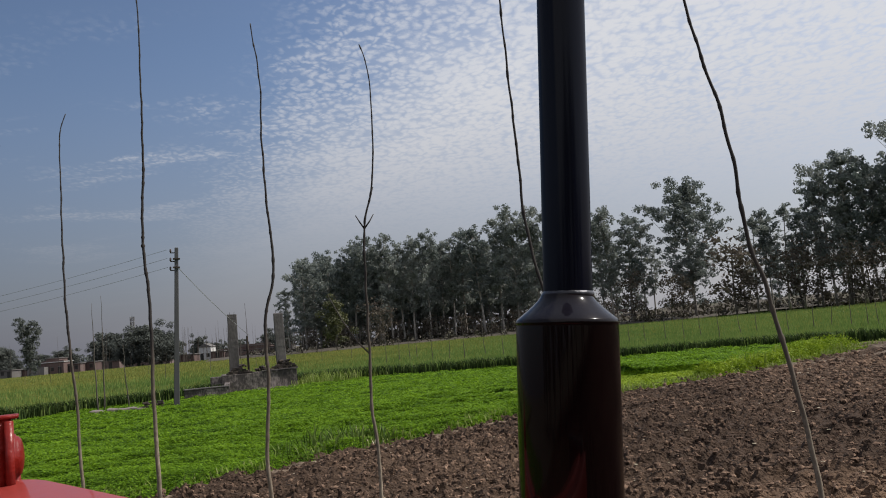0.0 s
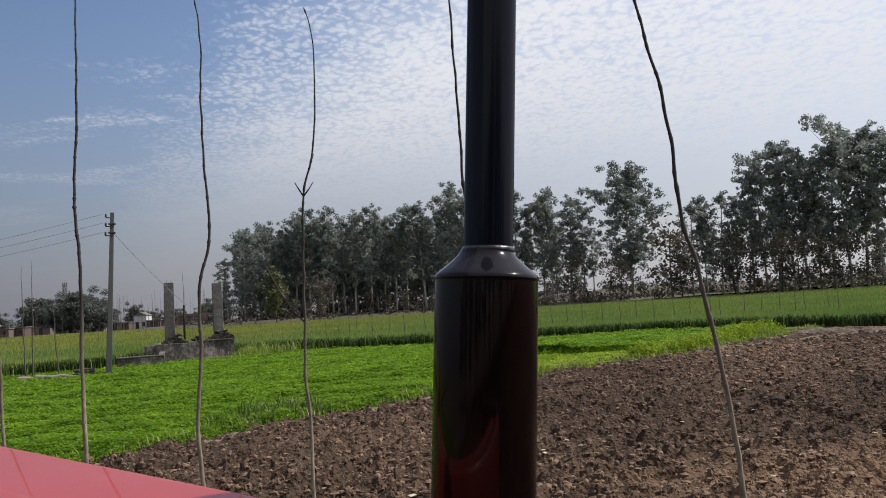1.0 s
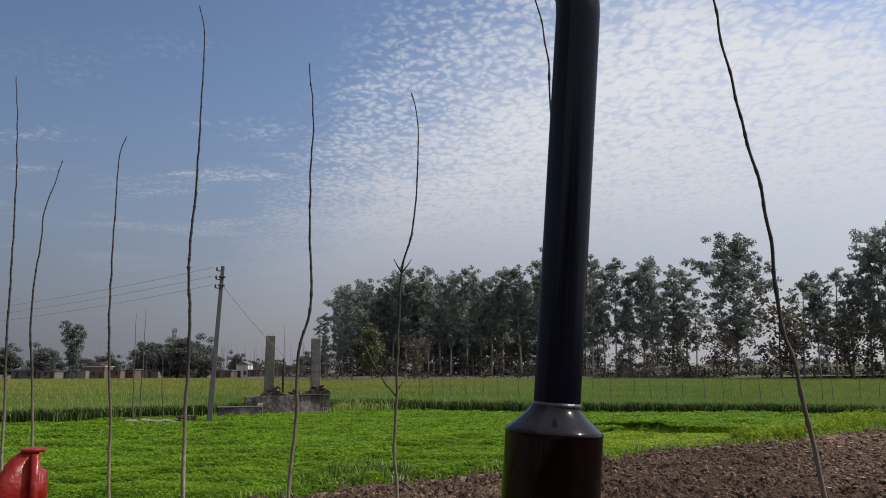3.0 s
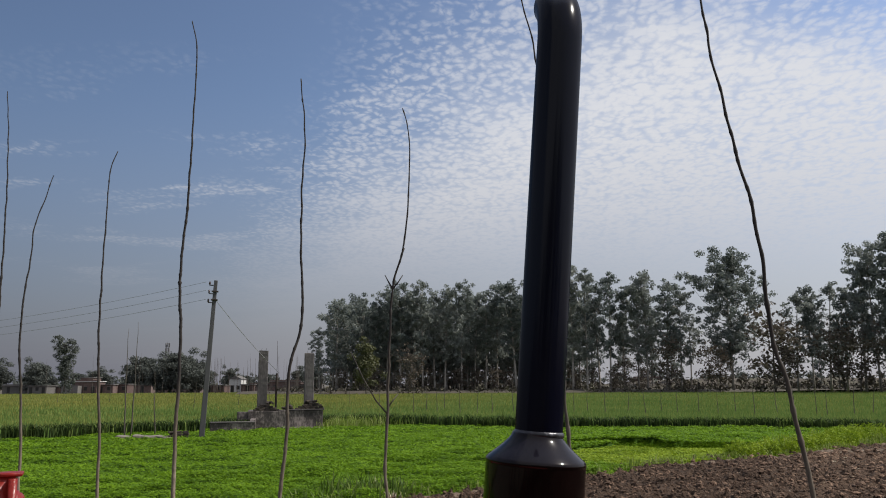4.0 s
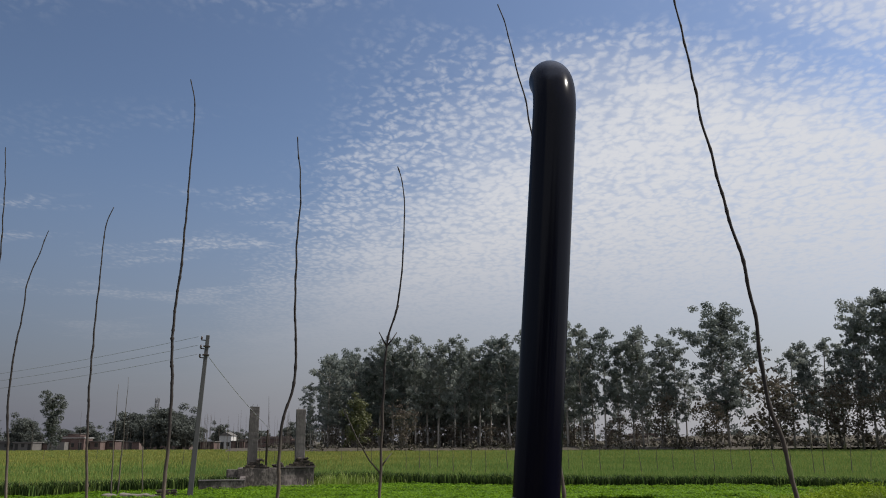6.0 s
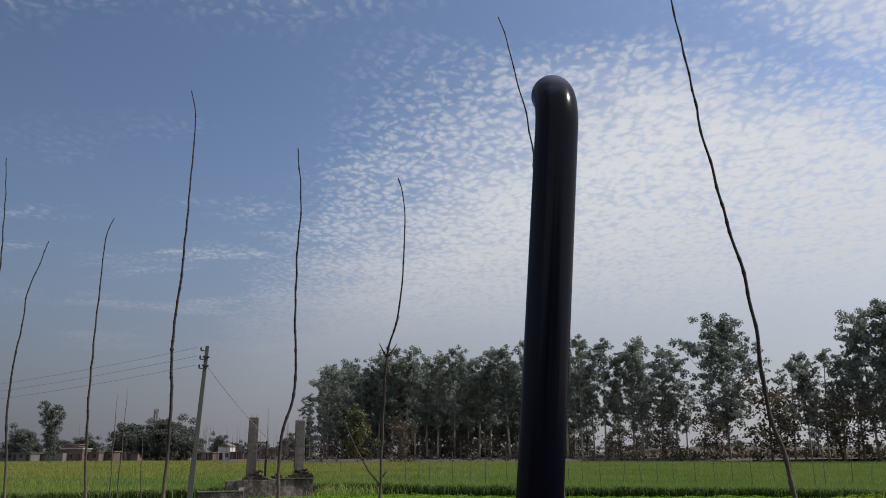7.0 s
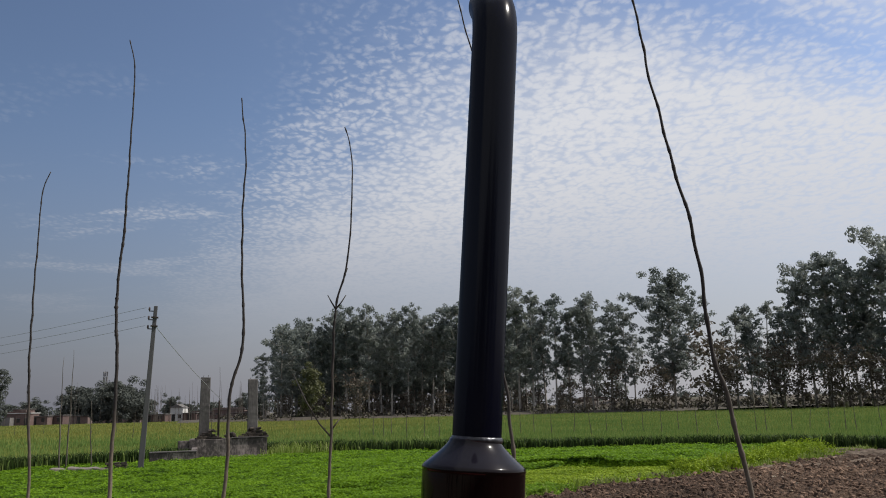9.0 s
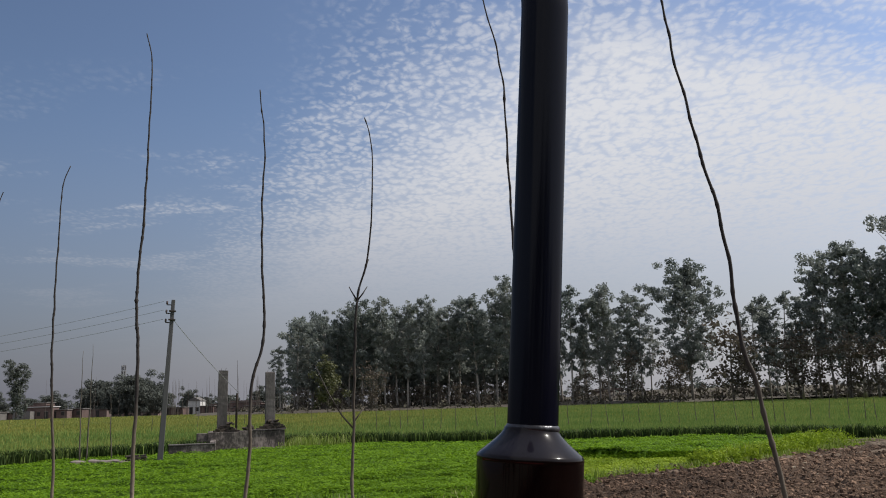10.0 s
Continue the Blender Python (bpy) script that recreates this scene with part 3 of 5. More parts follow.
def clover_leaves():
    r = np.random.default_rng(71)
    k = 1150000
    s, n = -28 + 57 * r.random(k), -2.0 + 28 * r.random(k)
    near = 260000
    s, n = np.concatenate([s, -14 + 26 * r.random(near)]), np.concatenate([n, -1.8 + 8 * r.random(near)])
    k += near
    x, y = to_world(s, n)
    d = np.hypot(x, y)
    keep = (n > edge_wobble(s)) & (n < N_WHEAT + 0.4) & (s < s_wheat(n)) & (np.abs(x / y) < 0.72) & (y > 5) & (r.random(k) < np.clip((17.0 / d) ** 1.3, 0, 1))
    s, n, x, y, d = s[keep], n[keep], x[keep], y[keep], d[keep]
    size = (0.034 + 0.036 * r.random(len(x))) * np.clip(d / 17, 0.68, 1.8)
    cut = cut_strip(s, n)
    z = clover_z(s, n) + 0.01 + np.where(cut, 0.05, 0.08 - 0.03 * np.clip((n - 7) / 8, 0, 1)) * r.random(len(x))
    # the tall strip's near face is leafy from top to ground
    q = 34000
    fn = 0.3 + 6.0 * r.random(q)
    fs = 13.3 - 0.45 * fn + 0.30 * np.sin(fn * 1.7) + 0.2 * np.sin(fn * 4.1) - 0.34 * r.random(q) ** 2 + 0.06
    fx, fy = to_world(fs, fn)
    s, n, x, y, cut = np.concatenate([s, fs]), np.concatenate([n, fn]), np.concatenate([x, fx]), np.concatenate([y, fy]), np.concatenate([cut, np.zeros(q, bool)])
    out = 13.36 - 0.45 * fn + 0.30 * np.sin(fn * 1.7) + 0.2 * np.sin(fn * 4.1) - fs
    z, size = np.concatenate([z, 0.02 + (0.28 - 0.6 * out) * r.random(q) ** 0.7]), np.concatenate([size, 0.04 + 0.045 * r.random(q)])
    for sel, mat, name, label in ((~cut, M_CLOVER, "clover_leaves", "dense bright green clover leaves"),
                                  (cut, M_CUT, "young_clover_leaves", "short yellowish green regrowing clover")):
        v, f = leaves(x[sel], y[sel], z[sel], size[sel], r)
        tagged(soup(name, v, f, mat), label, "clover", kind="stuff")


clover_leaves()


# wheat
def wheat_top(x, y):
    return 0.62 + 0.16 * (fbm(x * 0.18, y * 0.18, 3, 81) - 0.5) + 0.20 * (fbm(x * 1.6, y * 1.6, 3, 91) - 0.5)


def in_wheat(s, n, inset=0.0):
    left = (n > N_WHEAT + inset + 0.35 * np.sin(s * 0.9) * np.sin(s * 0.23 + 1))
    right = (s > s_wheat(n) + inset + 0.35 * np.sin(n * 0.8) * np.sin(n * 0.31 + 2))
    gap = (n > N_WHEAT - 4) & (np.abs(s - s_wheat(n) + 2.2) < 1.2)
    return (left | right) & ~gap


RIPE = (48.0, 84.0)


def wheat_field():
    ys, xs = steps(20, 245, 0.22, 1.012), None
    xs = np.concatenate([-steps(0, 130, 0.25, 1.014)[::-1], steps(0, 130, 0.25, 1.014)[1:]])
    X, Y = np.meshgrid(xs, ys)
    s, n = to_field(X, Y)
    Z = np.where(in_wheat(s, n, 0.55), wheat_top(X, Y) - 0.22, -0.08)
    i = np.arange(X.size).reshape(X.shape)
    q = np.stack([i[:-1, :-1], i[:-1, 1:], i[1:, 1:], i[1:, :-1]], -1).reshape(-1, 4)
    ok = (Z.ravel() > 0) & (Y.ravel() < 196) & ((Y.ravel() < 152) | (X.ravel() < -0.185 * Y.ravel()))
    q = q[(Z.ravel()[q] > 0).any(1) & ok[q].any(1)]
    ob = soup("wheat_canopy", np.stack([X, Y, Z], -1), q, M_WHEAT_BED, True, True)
    tagged(ob, "green wheat underlayer with yellowish patches, dark for shade between blades", "wheat", kind="structure")
    # the field's top: dense thin blades, wider and fewer with distance
    r = np.random.default_rng(103)
    k = 520000
    d = 29 * (245 / 29) ** r.random(k)
    az = np.radians(-40 + 84 * r.random(k))
    x, y = d * np.sin(az), d * np.cos(az)
    s, n = to_field(x, y)
    keep = in_wheat(s, n, 0.35) & (y < 195) & ((d < 152) | (x < -0.185 * y))
    x, y, d = x[keep], y[keep], d[keep]
    s, n = s[keep], n[keep]
    k = len(x)
    top = wheat_top(x, y) + 0.08 * r.random(k) - 0.03
    a, b, w = r.random(k) * 6.28, r.random(k) * 6.28, (0.010 + 0.010 * r.random(k)) * np.clip(d / 40, 0.9, 6)
    long = (0.24 + 0.1 * r.random(k)) * np.clip(d / 70, 1, 1.6)
    bend = long * 0.35 * r.random(k)
    low = np.stack([x, y, top - long], -1)
    side = np.stack([np.cos(a) * w, np.sin(a) * w, 0 * w], -1)
    tip = np.stack([x + np.cos(b) * bend, y + np.sin(b) * bend, top], -1)
    v = np.stack([low - side, low + side, tip], 1)
    # the near strip and the field across the gap are fresh green, ripening in patches further back
    ripe = np.clip((y + 40 * (fbm(x * 0.05, y * 0.025, 3, 131) - 0.5) - RIPE[0]) / (RIPE[1] - RIPE[0]), 0, 1) * np.clip((0.16 - x / y) / 0.26, 0.25, 1)
    green = r.random(k) > np.where(s + 2.0 * (r.random(k) - 0.5) > s_wheat(n), 0.05, 0.25) + 0.80 * ripe
    for sel, mat, label in ((~green, M_WHEAT, "dense yellowish green tops of the standing wheat"), (green, M_WHEAT_GREEN, "dense fresh green tops of the standing wheat")):
        tagged(soup("wheat_tops", v[sel], np.arange(sel.sum() * 3).reshape(-1, 3), mat), label, "wheat", kind="stuff")
    # longer blades down to the ground along the near edges
    r = np.random.default_rng(101)
    k = 3000000
    d = 24 + 225 * r.random(k) ** 2.2
    az = np.radians(-40 + 84 * r.random(k))
    x, y = d * np.sin(az), d * np.cos(az)
    s, n = to_field(x, y)
    edge = in_wheat(s, n) & ~in_wheat(s, n, 0.9)
    keep = in_wheat(s, n) & ((d < 150) | (x < -0.185 * y)) & (r.random(k) < np.where(edge, 0.85, 0.0))
    x, y, d, edge = x[keep], y[keep], d[keep], edge[keep]
    k = len(x)
    fringe = r.random(k)
    top = wheat_top(x, y) * (0.62 + 0.46 * r.random(k)) + 0.02
    low = np.where(edge, 0.0, top - 0.10)
    a, w = r.random(k) * 6.28, (0.010 + 0.008 * r.random(k)) * np.clip(d / 26, 1, 2.0)
    bend = (top - low) * (0.15 + 0.35 * r.random(k))
    ba = r.random(k) * 6.28
    p0 = np.stack([x - np.cos(a) * w, y - np.sin(a) * w, low], -1)
    p1 = np.stack([x + np.cos(a) * w, y + np.sin(a) * w, low], -1)
    mid = np.stack([x + np.cos(ba) * bend * 0.3, y + np.sin(ba) * bend * 0.3, low + (top - low) * 0.75], -1)
    ww = np.stack([np.cos(a) * w, np.sin(a) * w, 0 * w], -1)
    tip = np.stack([x + np.cos(ba) * bend, y + np.sin(ba) * bend, top - bend * 0.15], -1)
    v = np.stack([p0, p1, mid + ww, mid - ww, tip], 1)
    o = (np.arange(k) * 5)[:, None]
    f = np.concatenate([o + np.array([[0, 1, 2]]), o + np.array([[0, 2, 3]]), o + np.array([[3, 2, 4]])], 0)
    f = f.reshape(3, k, 3)
    # most edge blades take the darker green that stands for shade between stalks
    shaded_f, top_f = f[:, edge & (fringe < 0.80)].reshape(-1, 3), f[:, ~(edge & (fringe < 0.80))].reshape(-1, 3)
    for fs, mat, name, label in ((top_f, M_WHEAT_GREEN, "wheat_blades", "upright green wheat blades"), (shaded_f, M_WHEAT_SHADED, "wheat_edge_blades", "wheat blades along its edge, darkened for the crop's own shade")):
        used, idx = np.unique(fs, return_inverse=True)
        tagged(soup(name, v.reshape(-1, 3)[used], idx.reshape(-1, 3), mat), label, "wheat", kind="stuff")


wheat_field()


# ---- the tractor: bonnet, exhaust, bracket ----
# local axes: x to the bonnet's right edge (0), y forward, z up
FWD, EDGE = 42.6, (-0.05, 0.965)
tractor = thing("tractor", "glossy red tractor with an upright black exhaust", "tractor", at=pose(EDGE[0], EDGE[1], 0, 0, 0, FWD))
BON_W, BON_R, BON_F, BON_Z = 0.60, -0.54, 1.31, 1.800


def bonnet_z(x, y):
    """The bonnet's top, from its sharp right edge at x = 0, sloping gently to the left."""
    u = max(0.0, -x)
    k = min(1.0, max(0.0, (u - 0.132) / 0.016))
    panel = 0.009 * k * k * (3 - 2 * k)          # the raised middle panel
    return BON_Z - 0.07 * u - 0.12 * u * u + panel


def bonnet_front(x):
    """The nose is rounded in plan, further forward towards the middle."""
    u = min(max(0.0, -x), BON_W) / BON_W
    return BON_F + 0.24 * (1 - (2 * u - 1) ** 4 - 0.0) ** 0.6


def build_tractor():
    bm = bmesh.new()
    xs = sorted([-BON_W * i / 60 for i in range(61)] + [-0.1285 - 0.0015 * d for d in range(16)] + [-0.004, -0.008, -0.595])
    rows = []
    for j in range(72):
        t = j / 60
        # the sides drop away over tight shoulders; past the nose line the sheet turns down
        ring = [(0.016, -0.55), (0.014, -0.12), (0.011, -0.045), (0.0065, -0.012), (0.0025, -0.002)]

        def at(x, dx, dz):
            f = bonnet_front(x)
            if j <= 60:
                y, drop = BON_R + (f - BON_R) * t, 0.0
            else:
                a = (j - 60) / 11 * math.pi / 2
                y, drop = f + 0.02 * math.sin(a), 0.02 * (1 - math.cos(a)) + (0.45 if j == 71 else 0)
            return bm.verts.new((x + dx, y, bonnet_z(x, y) + dz - drop))
        rt = [at(0.0, dx, dz) for dx, dz in ring]
        top = [at(x, 0, 0) for x in reversed(xs)]
        lf = [at(-BON_W, -dx, dz) for dx, dz in reversed(ring)]
        rows.append(rt + top + lf)
    for a, b in zip(rows, rows[1:]):
        for i in range(len(a) - 1):
            bm.faces.new((a[i], a[i + 1], b[i + 1], b[i]))
    part("bonnet", bm, M_RED, tractor, "glossy red sheet metal bonnet reflecting the sky", True)

    # nose bracket: a flanged upright plate with a rounded back, and a round lamp housing beside it
    inv = tractor.matrix_world.inverted()
    c = inv @ Vector((-1.034, 1.953, 0))
    bm = bmesh.new()
    outline = [(0.012, 1.75), (0.012, 1.943)]
    outline += [(-0.008 - 0.056 * math.sin(radians(a)), 1.879 + 0.064 * math.cos(radians(a))) for a in range(0, 80, 8)]
    outline += [(-0.100, 1.876), (-0.15, 1.872), (-0.15, 1.75)]
    ROT = Matrix.Rotation(radians(-FWD), 4, "Z") @ Matrix.Rotation(radians(24), 4, "Z")
    fr = [bm.verts.new(Vector((c.x, c.y, 0)) + ROT @ Vector((x, -0.022, z))) for x, z in outline]
    bk = [bm.verts.new(Vector((c.x, c.y, 0)) + ROT @ Vector((x, 0.022, z))) for x, z in outline]
    bm.faces.new(fr), bm.faces.new(bk[::-1])
    for i in range(len(fr)):
        j = (i + 1) % len(fr)
        bm.faces.new((fr[i], fr[j], bk[j], bk[i]))
    bmesh.ops.bevel(bm, geom=[e for e in bm.edges if len(e.link_faces) == 2 and e.calc_face_angle() > 1.0], offset=0.006, segments=2, affect="EDGES", profile=0.5)
    brk = part("nose_bracket", bm, M_CASTRED, tractor, "thick red painted iron bracket with rounded shoulder", True)
    bm = bmesh.new()
    box(bm, -0.025, 0.027, -0.026, 0.026, 1.940, 1.949, 0.003, 2)
    bmesh.ops.transform(bm, matrix=Matrix.Translation((c.x, c.y, 0)) @ ROT, verts=bm.verts)
    part("lip", bm, M_CASTRED, brk, "projecting red lip along the top", True)
    bm = bmesh.new()
    tube(bm, [(0.008, -0.022, 1.75), (0.008, -0.022, 1.936)], [0.010, 0.010], 12)
    bmesh.ops.transform(bm, matrix=Matrix.Translation((c.x, c.y, 0)) @ ROT, verts=bm.verts)
    part("rib", bm, M_CASTRED, brk, "", True)
    # round housing, seen edge on
    bm = bmesh.new()
    pr = [(0.000, 0.020), (0.004, 0.036), (0.010, 0.047), (0.017, 0.052), (0.022, 0.052), (0.024, 0.047), (0.029, 0.045), (0.034, 0.039), (0.038, 0.025), (0.040, 0.004)]
    rings = [[bm.verts.new((x, r * math.cos(2 * math.pi * k / 28), 1.850 + r * math.sin(2 * math.pi * k / 28))) for k in range(28)] for x, r in pr]
    for a, b in zip(rings, rings[1:]):
        for k in range(28):
            bm.faces.new((a[k], a[(k + 1) % 28], b[(k + 1) % 28], b[k]))
    bm.faces.new(rings[0]), bm.faces.new(rings[-1][::-1])
    bmesh.ops.transform(bm, matrix=Matrix.Translation((c.x, c.y, 0)) @ ROT @ Matrix.Translation((-0.006, 0.05, 0)), verts=bm.verts)
    part("lamp_housing", bm, M_CASTRED, tractor, "round red lamp housing with a raised rim", True)
    bm = bmesh.new()
    tube(bm, [(0.015, 0.05, 1.74), (0.015, 0.05, 1.82)], [0.012, 0.010], 12)
    bmesh.ops.transform(bm, matrix=Matrix.Translation((c.x, c.y, 0)) @ ROT, verts=bm.verts)
    part("lamp_stem", bm, M_CASTRED, tractor, "", True)

    # exhaust: lathe along a leaning axis, in world coordinates brought into the tractor's frame
    a0, a1 = Vector((0.0985, 1.125, 1.742)), Vector((0.1225, 1.125, 2.045))
    ax = (a1 - a0).normalized()

    def lathe(prof, mat, name, label, seg=64):
        """prof: (height above the shoulder along the axis, radius)."""
        bm = bmesh.new()
        side = ax.orthogonal().normalized()
        up = ax.cross(side)
        rings = [[bm.verts.new(inv @ (a1 + ax * h + (side * math.cos(2 * math.pi * k / seg) + up * math.sin(2 * math.pi * k / seg)) * r)) for k in range(seg)] for h, r in prof]
        for a, b in zip(rings, rings[1:]):
            for k in range(seg):
                bm.faces.new((a[k], a[(k + 1) % seg], b[(k + 1) % seg], b[k]))
        bm.faces.new(rings[0][::-1]), bm.faces.new(rings[-1])
        return part(name, bm, mat, tractor, label, True)

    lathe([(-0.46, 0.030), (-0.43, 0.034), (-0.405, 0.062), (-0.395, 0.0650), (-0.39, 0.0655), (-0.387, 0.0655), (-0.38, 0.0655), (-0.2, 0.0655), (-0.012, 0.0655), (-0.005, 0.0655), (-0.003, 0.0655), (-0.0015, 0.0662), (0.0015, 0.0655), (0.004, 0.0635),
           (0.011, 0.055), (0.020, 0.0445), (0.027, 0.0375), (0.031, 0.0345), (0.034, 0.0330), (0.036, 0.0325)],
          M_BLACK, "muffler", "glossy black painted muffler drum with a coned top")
    # weld collar, then the pipe with its bend
    a1 = a1 + Vector((0.0020, 0, 0))
    lathe([(0.030, 0.0315), (0.0335, 0.0335), (0.0365, 0.0335), (0.0395, 0.0312)], M_COLLAR, "collar", "thin weld bead round the pipe, paler for the sun's glint")
    top = a1 + ax * 0.581
    pts = [a1 + ax * (0.03 + 0.551 * i / 40) for i in range(41)]
    out = Vector((-0.12, 0.993, 0)).normalized()
    R = 0.085
    for i in range(1, 19):
        t = radians(62) * i / 18
        pts.append(top + ax * (R * math.sin(t)) + out * (R * (1 - math.cos(t))))
    d = (pts[-1] - pts[-2]).normalized()
    pts += [pts[-1] + d * 0.003, pts[-1] + d * 0.006]
    n, seg = len(pts), 48
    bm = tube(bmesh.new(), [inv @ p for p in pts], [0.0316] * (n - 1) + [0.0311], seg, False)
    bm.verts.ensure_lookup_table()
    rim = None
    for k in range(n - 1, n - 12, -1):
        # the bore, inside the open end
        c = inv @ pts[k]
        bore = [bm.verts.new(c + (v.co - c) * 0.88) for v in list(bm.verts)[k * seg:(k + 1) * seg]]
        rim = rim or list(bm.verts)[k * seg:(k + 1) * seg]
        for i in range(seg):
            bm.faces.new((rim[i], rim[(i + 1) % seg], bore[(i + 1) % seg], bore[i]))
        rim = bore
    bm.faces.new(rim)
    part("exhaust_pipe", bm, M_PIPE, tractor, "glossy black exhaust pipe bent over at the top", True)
    # dark panel added out of view, to darken what the muffler mirrors
    bm = box(bmesh.new(), -0.57, -0.06, -0.60, -0.545, 1.30, 1.82, 0.02, 3)
    part("dashboard", bm, M_CAST, tractor, "unseen dark panel added behind the bonnet for the muffler's reflection", True)
    # what carries them: engine block, outlet elbow, front axle and wheels
    bm = bmesh.new()
    box(bm, -0.20, 0.20, -0.40, 1.30, 0.62, 1.45, 0.03, 2)
    part("engine_block", bm, M_CAST, tractor, "dark cast iron engine under the bonnet")
    lo = inv @ (a1 - ax * 0.45)
    bm = bmesh.new()
    tube(bm, [lo, lo + Vector((0, 0, -0.08)), lo + Vector((-0.02, 0, -0.16)), Vector((0.10, lo.y, lo.z - 0.26))], [0.03] * 4, 16)
    part("exhaust_elbow", bm, M_CAST, tractor, "", True)
    bm = bmesh.new()
    box(bm, -0.70, 0.70, 0.98, 1.10, 0.38, 0.50, 0.02, 2)
    box(bm, -0.10, 0.10, 0.94, 1.14, 0.44, 0.64, 0.02, 2)
    part("front_axle", bm, M_CAST, tractor)
    for x in (-0.70, 0.70):
        bm = bmesh.new()
        prof = [(-0.085, 0.24), (-0.095, 0.32), (-0.075, 0.38), (0.0, 0.40), (0.075, 0.38), (0.095, 0.32), (0.085, 0.24)]
        rings = [[bm.verts.new((x + dx, 1.04 + r * math.cos(2 * math.pi * k / 36), 0.42 + r * math.sin(2 * math.pi * k / 36))) for k in range(36)] for dx, r in prof]
        for a, b in zip(rings, rings[1:]):
            for k in range(36):
                bm.faces.new((a[k], a[(k + 1) % 36], b[(k + 1) % 36], b[k]))
        wheel = part("wheel", bm, M_RUBBER, tractor, "black ribbed rubber front tyre", True)
        bm = bmesh.new()
        tube(bm, [(x - 0.06, 1.04, 0.42), (x + 0.06, 1.04, 0.42)], [0.245, 0.245], 28)
        part("rim", bm, M_CASTRED, wheel, "red steel rim")
    for x in (-0.12, 0.12):
        bm = bmesh.new()
        box(bm, x - 0.05, x + 0.05, -0.38, -0.28, 0.02, 0.64, 0.01, 1)
        part("stand", bm, M_CAST, tractor)


build_tractor()


# ---- saplings in a row ----
def smooth_path(pts, step=0.024):
    """A Catmull-Rom path through (height, offset) knots, sampled evenly in height."""
    z = [p[0] for p in pts]
    out = []
    h = z[0]
    while h < z[-1]:
        i = max(k for k in range(len(z) - 1) if z[k] <= h)
        p0, p1, p2, p3 = pts[max(i - 1, 0)], pts[i], pts[i + 1], pts[min(i + 2, len(z) - 1)]
        t = (h - p1[0]) / (p2[0] - p1[0])
        d = p2[0] - p1[0]
        m1 = (p2[1] - p0[1]) / max(p2[0] - p0[0], 1e-3) * d
        m2 = (p3[1] - p1[1]) / max(p3[0] - p1[0], 1e-3) * d
        out.append((h, (2 * t ** 3 - 3 * t * t + 1) * p1[1] + (t ** 3 - 2 * t * t + t) * m1 + (-2 * t ** 3 + 3 * t * t) * p2[1] + (t ** 3 - t * t) * m2))
        h += step
    out.append(tuple(pts[-1]))
    return out


def sapling(at, turn, knots, r0, label, twigs=(), seed=0):
    ob = thing("sapling", label, "tree", "row of bare saplings", at=pose(at[0], at[1], 0, 0, 0, turn))
    rr = random.Random(seed)
    path = smooth_path(knots)
    H = knots[-1][0]
    ph = [rr.random() * 6.28 for _ in range(3)]
    pts, rad = [], []
    node = [(-0.1, 0.003), (0.05, -0.003)]
    for h, x in path:
        w = 0.006 * math.sin(h * 9 + ph[0]) + 0.004 * math.sin(h * 21 + ph[1])
        k = h / H
        r = 0.80 * r0 * (1 - 0.78 * k ** 0.85) * (1 + 0.10 * (rr.random() - 0.5))
        if k > 0.35 and rr.random() < 0.06:
            r *= 1.35                         # a bud scar
        while h > node[1][0]:
            node = [node[1], (node[1][0] + rr.uniform(0.09, 0.17), -math.copysign(rr.uniform(0.0015, 0.005), node[1][1]))]
            r *= 1.05 + 0.2 * min(1.0, max(0.0, (k - 0.3) / 0.3))     # a bud swells at every node
        kink = node[0][1] + (node[1][1] - node[0][1]) * (h - node[0][0]) / (node[1][0] - node[0][0])
        pts.append((x + w * 0.35 + kink * 0.65 * min(1.0, 0.2 + k), 0.03 * math.sin(h * 1.7 + ph[2]) * k, h - 0.05 * max(0.0, 1 - h / 0.3)))
        rad.append(r)
    bm = tube(bmesh.new(), pts, rad, 10)
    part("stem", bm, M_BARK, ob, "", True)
    for tw in twigs:
        h = tw[0]
        i = min(range(len(pts)), key=lambda j: abs(path[j][0] - h))
        p = Vector(pts[i])
        tp = [p] + [p + Vector((dx, 0.02 * j, dz)) for j, (dx, dz) in enumerate(tw[1:])]
        bm = tube(bmesh.new(), tp, [0.0062 - 0.003 * j / (len(tp) - 1) for j in range(len(tp))], 7)
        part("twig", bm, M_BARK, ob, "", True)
    return ob


